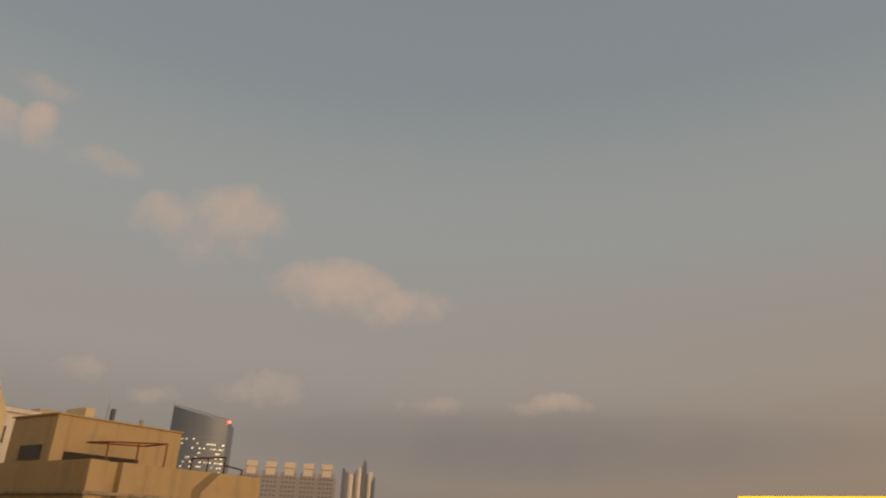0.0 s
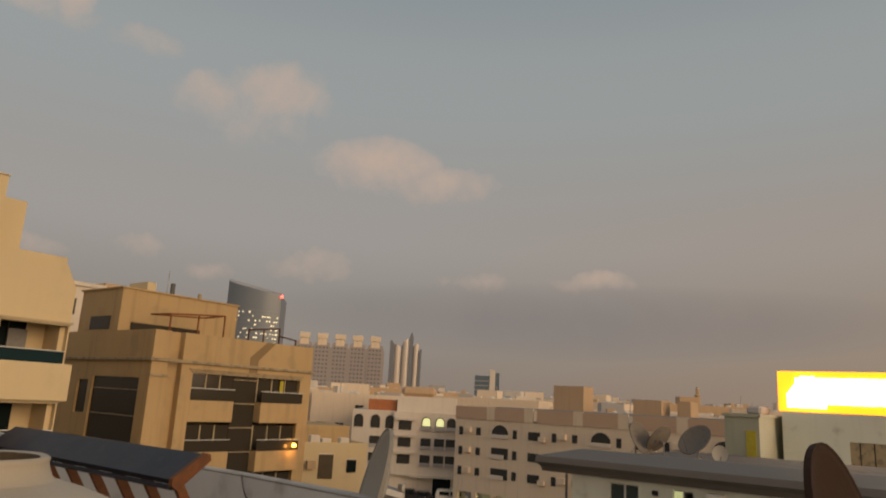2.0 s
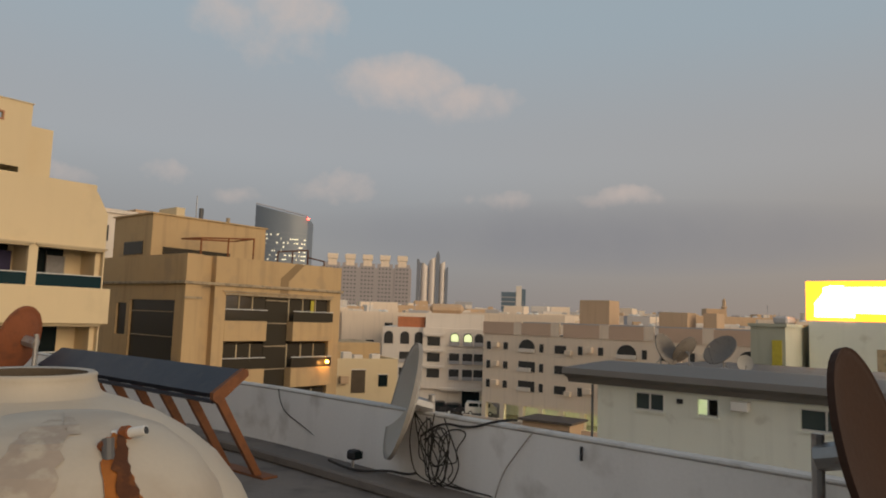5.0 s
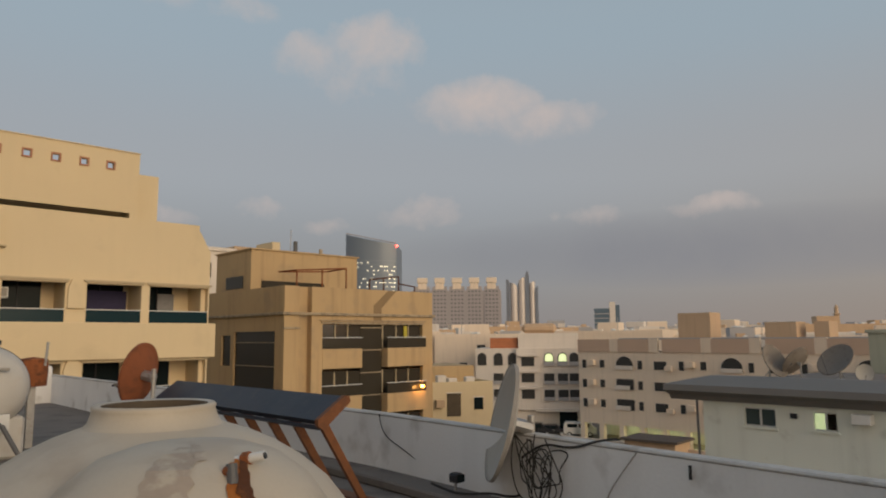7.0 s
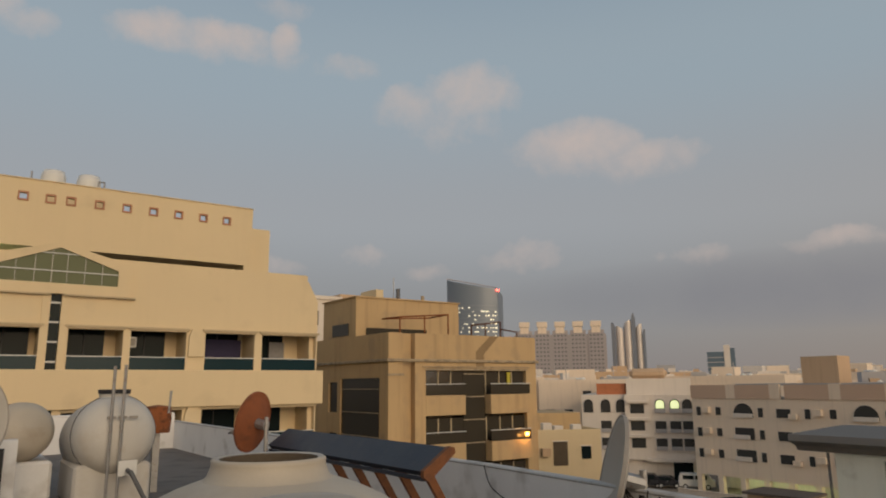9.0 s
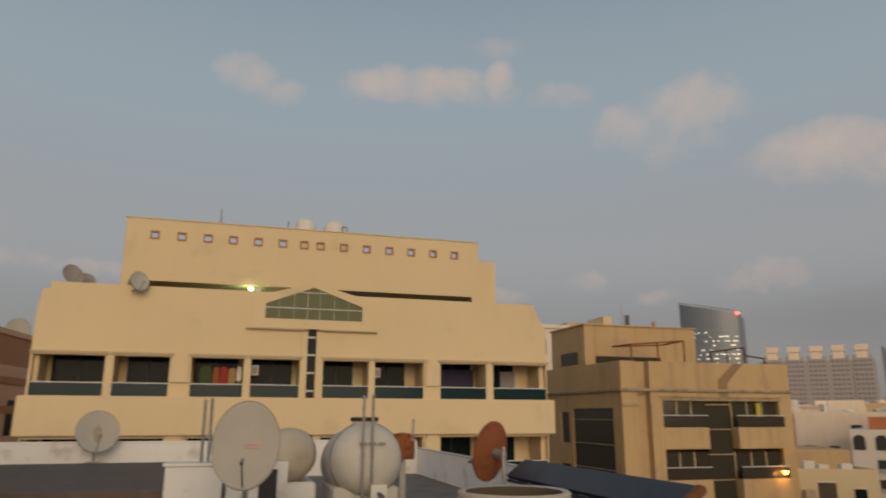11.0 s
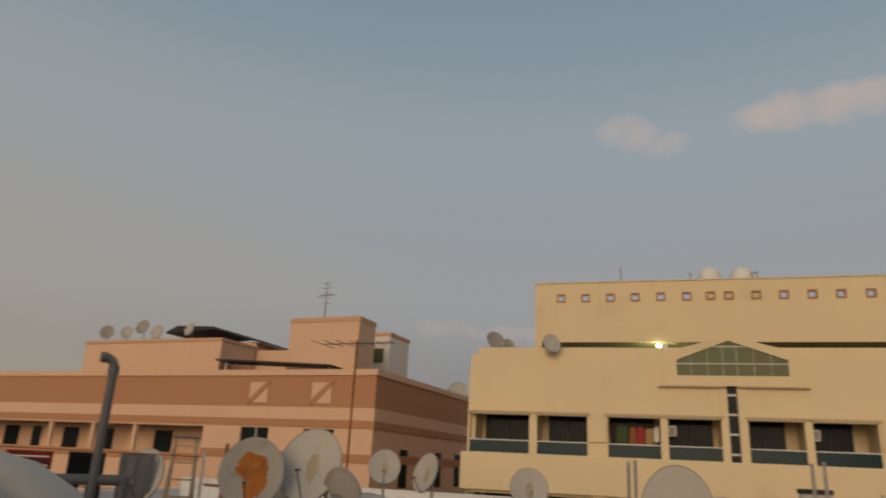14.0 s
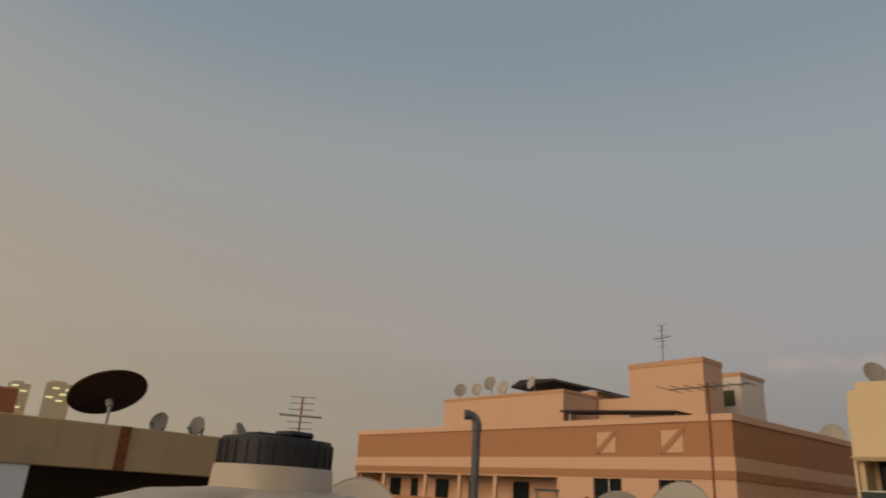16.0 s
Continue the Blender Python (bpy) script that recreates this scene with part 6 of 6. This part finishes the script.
part("bracket", rods(((0, 0, 0), (0, 0, 0.11)), r=0.014), "steel", fl)
wire("cable", [(4.720, 5.1, 12.58), (4.770, 4.9, 12.52), (4.830, 4.7, 12.52), (4.920, 4.5, 12.55), (4.970, 4.3, 12.53), (4.848, 4.1, 12.6)], 0.012, "cable", None, "black cable lying along the parapet's foot", "cable")
wire("cable", [(4.952, 4.15, 12.9), (4.957, 3.95, 13.06), (4.942, 3.6, 13.03), (4.940, 3.3, 13.145), (4.979, 3.15, 13.155)], 0.011, "cable", None, "black cable climbing over the parapet", "cable")
rng = random.Random(21)
for k in range(9):
    c = Vector((4.78 + 0.02 * k, 4.0 + rng.uniform(-0.22, 0.10), 12.86 + rng.uniform(-0.10, 0.06)))
    r1, r2, lean = rng.uniform(0.04, 0.15), rng.uniform(0.16, 0.30), rng.uniform(-0.35, 0.35)
    pts = []
    for t in np.linspace(0.7 * k, 0.7 * k + 2 * math.pi * rng.uniform(0.6, 1.2), 10):
        y, z = r1 * math.cos(t) * rng.uniform(0.6, 1.3), r2 * math.sin(t) * rng.uniform(0.75, 1.15)
        pts.append(tuple(c + Vector((rng.uniform(-0.03, 0.03), y + lean * z, max(z, 12.52 - c.z)))))
    wire("cable_loop", pts, 0.006, "cable", None, "tangled loop of black dish cable", "cable")
for k in range(4):
    y = 4.2 - 0.08 * k
    wire("cable", [(4.970, 4.25, 13.1), (4.85, y, 12.95), (4.88, y - 0.1 * k, 12.7), (4.86, y - 0.12, 12.54), (4.97, y - 0.3 - 0.15 * k, 12.51)], 0.006, "cable", None, "black cable hanging from the dish", "cable")
wire("cable", [(5.140, 6.45, 13.10), (5.135, 6.42, 12.98), (5.130, 6.3, 12.85), (5.130, 6.0, 12.75), (5.125, 5.6, 12.6)], 0.006, "cable", None, "thin cable sagging down the parapet", "cable")
wire("cable", [(4.883, 2.95, 13.08), (4.890, 3.1, 12.9), (4.901, 3.25, 12.7), (4.900, 3.3, 12.5)], 0.006, "dish_grey", None, "thin grey cable down the parapet", "cable")
hook = thing("hook", pose(4.852, 2.5, 12.95), "small dark hook on the parapet", "hook")
part("bar", rods(((0, 0, 0), (0, 0, 0.1)), r=0.012), "black", hook)

# vent pipe, washing, ladder to the west
vp = thing("vent_pipe", pose(-5.63, 6.78, ROOF), "dark grey vent pipe with an elbow top", "pipe")
part("riser", rods(((0.0, 0, 0), (0.0, 0, 2.52)), r=0.047, n=16), "pvc", vp)
BEND = [(-0.06 * (1 - math.cos(t)), -0.07 * (1 - math.cos(t)), 2.50 + 0.10 * math.sin(t)) for t in np.linspace(0, math.pi / 2, 7)]
part("elbow", rods(*zip(BEND, BEND[1:]), r=0.051, n=16), "pvc", vp)
part("collar", rods(((0, 0, 2.42), (0, 0, 2.52)), r=0.057, n=16), "pvc", vp)
part("collar", rods((BEND[-1], (BEND[-1][0] - 0.035, BEND[-1][1] - 0.045, 2.60)), r=0.058, n=16), "pvc", vp)
hp = thing("pipe_rail", pose(0.15, 0.08, 0), "thick dark horizontal pipe on legs", "pipe")
part("run", rods(((-6.6, 6.0, 13.72), (-5.56, 6.93, 13.74)), r=0.055, n=14), "pvc", hp)
part("leg", rods(((-5.58, 6.92, 13.78), (-5.58, 6.92, ROOF)), r=0.055, n=14), "pvc", hp)
part("leg", rods(((-6.5, 6.08, 13.72), (-6.5, 6.08, ROOF)), r=0.045, n=14), "pvc", hp)
line = thing("washing_line", pose(0.1, 0.15, 0), "washing line between two poles", "washing line")
part("line", rods(((-9.6, 7.8, 14.02), (-7.0, 10.4, 14.0)), r=0.006), "cable", line)
part("pole", rods(((-9.6, 7.8, ROOF), (-9.6, 7.8, 14.1)), r=0.025), "steel", line)
part("pole", rods(((-7.0, 10.4, ROOF), (-7.0, 10.4, 14.1)), r=0.025), "steel", line)


def hanging(name, x0, width, z0, z1, material, label, split=False):
    d = Vector((2.6, 2.6, 0)).normalized()
    o = Vector((-9.5, 7.95, 0)) + d * x0
    bm = bmesh.new()
    nx, nz = 10, 8
    g = []
    for j in range(nz + 1):
        row = []
        for i in range(nx + 1):
            p = o + d * (width * i / nx) + Vector((0.7, -0.7, 0)) * (0.025 * math.sin(i * 1.7 + j * 0.35))
            row.append(bm.verts.new((p.x, p.y, z1 + (z0 - z1) * j / nz)))
        g.append(row)
    for j in range(nz):
        for i in range(nx):
            if split and j > 2 and i in (4, 5):
                continue
            bm.faces.new((g[j][i], g[j][i + 1], g[j + 1][i + 1], g[j + 1][i]))
    bmesh.ops.solidify(bm, geom=list(bm.faces), thickness=0.012)
    ob = part(name, bm, material, None, smooth=True)
    return tagged(ob, label, "laundry", "washing on the line")


tw_ = hanging("towel", 0.95, 0.6, 13.72, 13.98, "cloth_red", "red and white striped towel on the line")
for k, mt in enumerate(("far_white", "cloth_blue", "far_white")):
    part("stripe", rods(((-8.80, 8.61, 13.78 + 0.06 * k), (-8.42, 8.99, 13.78 + 0.06 * k)), r=0.012), mt, tw_)
hanging("trousers", 1.75, 0.5, 13.1, 13.99, "cloth_black", "black trousers hanging on the line", True)
hanging("sheet", 2.45, 0.5, 13.2, 14.0, "cloth_grey", "grey sheet hanging on the line")
ld = thing("step_ladder", pose(-8.25, 11.92, ROOF, 0, 0, 30), "worn metal step ladder standing on the roof", "ladder")
for x in (-0.26, 0.26):
    part("rail", rods(((x, -0.35, 0), (x * 0.7, 0.0, 1.9)), r=0.03), "ochre_old", ld)
    part("rear_leg", rods(((x, 0.5, 0), (x * 0.7, 0.03, 1.88)), r=0.022), "ochre_old", ld)
for k in range(6):
    z = 0.3 + 0.29 * k
    part("step", boxes((-0.24 + 0.006 * k, 0.24 - 0.006 * k, -0.36 + z * 0.18, -0.26 + z * 0.18, z, z + 0.03)), "ochre_old", ld)
part("top_plate", boxes((-0.22, 0.22, -0.1, 0.15, 1.9, 1.94)), "pvc", ld)
sc = thing("scaffold_post", pose(-7.6, 12.27, ROOF), "dark upright with crossbars beside the ladder", "frame")
part("post", rods(((0, 0, 0), (0, 0, 1.85)), r=0.035), "rust", sc)
part("brace", rods(((0, 0, 0.7), (-0.45, 0, 0.7)), r=0.025), "rust", sc)
part("brace", rods(((0, 0, 1.1), (-0.45, 0.1, 1.1)), r=0.025), "rust", sc)

# ---- beige house to the west with dishes on its beam ----
wh_ = thing("house", pose(-14.5, 0.22, 0), "beige house with a deep roof beam over a dark recess", "house")
part("roof_beam", boxes((-0.5, 0, -12, 11.2, 14.18, 15.02), bevel=0.02), "ochre", wh_)
# the recess is darkened by its colour as well as its depth
part("recess_back", boxes((-3.4, -3.2, -12, 11.2, 0, 14.2)), "shade_brown", wh_)
part("roof_slab", boxes((-12, -0.5, -12, 11.2, 14.6, 14.85)), "roof", wh_)
part("soffit", boxes((-3.2, -0.5, -12, 11.2, 14.2, 14.35)), "ochre", wh_)
parts("column", "white_paint", wh_, (-0.45, -0.05, 3.1, 4.7, 0, 14.18), (-0.45, -0.05, -4, -3.3, 0, 14.18))
part("lower_wall", boxes((-0.4, -0.1, -12, 11.2, 0, 12.6)), "ochre", wh_)
part("joint", boxes((0.0, 0.03, 6.15, 6.36, 14.18, 15.02)), "rust", wh_, "rusty joint strip in the beam")
part("end_wall", boxes((-12, -0.5, 10.9, 11.2, 0, 14.6)), "ochre", wh_)
dish((-15.40, 6.32, 15.72), 262, 58, 1.5, "dark_dish", 14.85, "big dark mesh satellite dish tipped to the sky", tall=1.0)
dish((-15.30, 7.47, 15.24), 150, 20, 0.40, "dish_grey", 14.85, "small satellite dish on the beige house", tall=1.1)
dish((-15.30, 8.35, 15.25), 160, 15, 0.40, "dish_grey", 14.85, "small satellite dish on the beige house", tall=1.1)
dish((-15.30, 9.53, 15.24), 60, 25, 0.42, "dish_grey", 14.85, "small satellite dish on the beige house", tall=1.1)
rb = thing("roof_box", pose(-17.4, 4.42, 14.85), "red-brown box on the beige roof", "box")
part("body", boxes((-1.5, 1.5, -2.6, 0.4, 0.1, 0.75), bevel=0.03), "far_red", rb)
parts("foot", "steel", rb, (-1.3, -1.2, -2.4, -2.3, 0, 0.1), (1.2, 1.3, 0.1, 0.2, 0, 0.1))


def yagi(at, height, az, length, label, rungs=7, vertical=False):
    root = thing("antenna", Matrix.Translation(at), label, "antenna", "television antennas")
    part("mast", rods(((0, 0, 0), (0, 0, height)), r=0.025), "rust", root)
    d = Vector((math.sin(radians(az)), math.cos(radians(az)), 0))
    s = Vector((d.y, -d.x, 0))
    if vertical:
        for k in range(rungs):
            z = height * (0.45 + 0.55 * k / (rungs - 1))
            part("element", rods((s * -0.32 + Vector((0, 0, z)), s * 0.32 + Vector((0, 0, z))), r=0.012), "steel", root)
        part("reflector_bar", rods((s * -0.55 + Vector((0, 0, height * 0.66)), s * 0.55 + Vector((0, 0, height * 0.68))), r=0.03), "steel", root)
    else:
        top = Vector((0, 0, height * 0.98))
        part("boom", rods((top - d * length / 2, top + d * length / 2), r=0.014), "pvc", root)
        for k in range(rungs):
            c = top + d * length * (k / (rungs - 1) - 0.5)
            e = 0.5 - 0.04 * k
            part("element", rods((c - s * e, c + s * e), r=0.007), "pvc", root)
    return root


yagi((-15.25, 11.10, 14.85), 1.42, 140, 1.6, "old comb television antenna on a mast", 6, True)
yagi((-6.12, 14.47, 12.84), 3.75, 96, 1.75, "long-boom television antenna on a tall mast", 7)
yagi(brown.matrix_basis @ Vector((-5.05, 3.0, 21.32)), 2.1, 8, 1.0, "stacked mast antenna on the pink stair tower", 5, True)
for i, (x, z, s) in enumerate(((-20.2, 20.95, 0.8), (-18.6, 20.9, 0.7), (-17.4, 21.2, 0.8), (-16.2, 20.85, 0.8), (-13.8, 20.95, 0.7))):
    dish(brown.matrix_basis @ Vector((x, 2.4, z)), 150 + 12 * i, 18, s, "dish_grey" if i in (0, 2) else "dish", 20.12, "small satellite dish on the pink block's roof house", "dishes on the pink block")
dish((-11.9, 44.6, 18.6), 170, 20, 1.3, "dish", 17.2, "white satellite dish on the pink block's roof edge", "dishes on the pink block")
dish((-6.3, 29.9, 19.35), 140, 25, 0.82, "dish_grey", 18.15, "weathered satellite dish on the cream block's corner", "dishes on the cream block")
dish((-5.9, 30.6, 19.25), 150, 25, 0.62, "dish_grey", 18.15, "second satellite dish behind the corner one", "dishes on the cream block")
dish((-3.7, 28.55, 19.0), 150, 20, 0.72, "dish", 18.62, "white satellite dish on the cream parapet", "dishes on the cream block", pole=True)
dish((29.5, 11.5, 12.95), 195, 25, 1.25, "dish_shaded", 12.2, "large pale satellite dish behind the grey eave", "dishes on the grey house")
dish((29.9, 10.9, 12.95), 20, 35, 1.15, "dish_shaded", 12.2, "large grey satellite dish turned away on the grey roof", "dishes on the grey house")
dish((30.8, 9.7, 13.0), 288, 42, 1.4, "dish_shaded", 12.2, "large grey dish tipped skyward on the grey roof", "dishes on the grey house")
dish((29.5, 8.3, 12.55), 250, 15, 0.6, "dish", 12.2, "small round dish behind the grey eave", "dishes on the grey house")
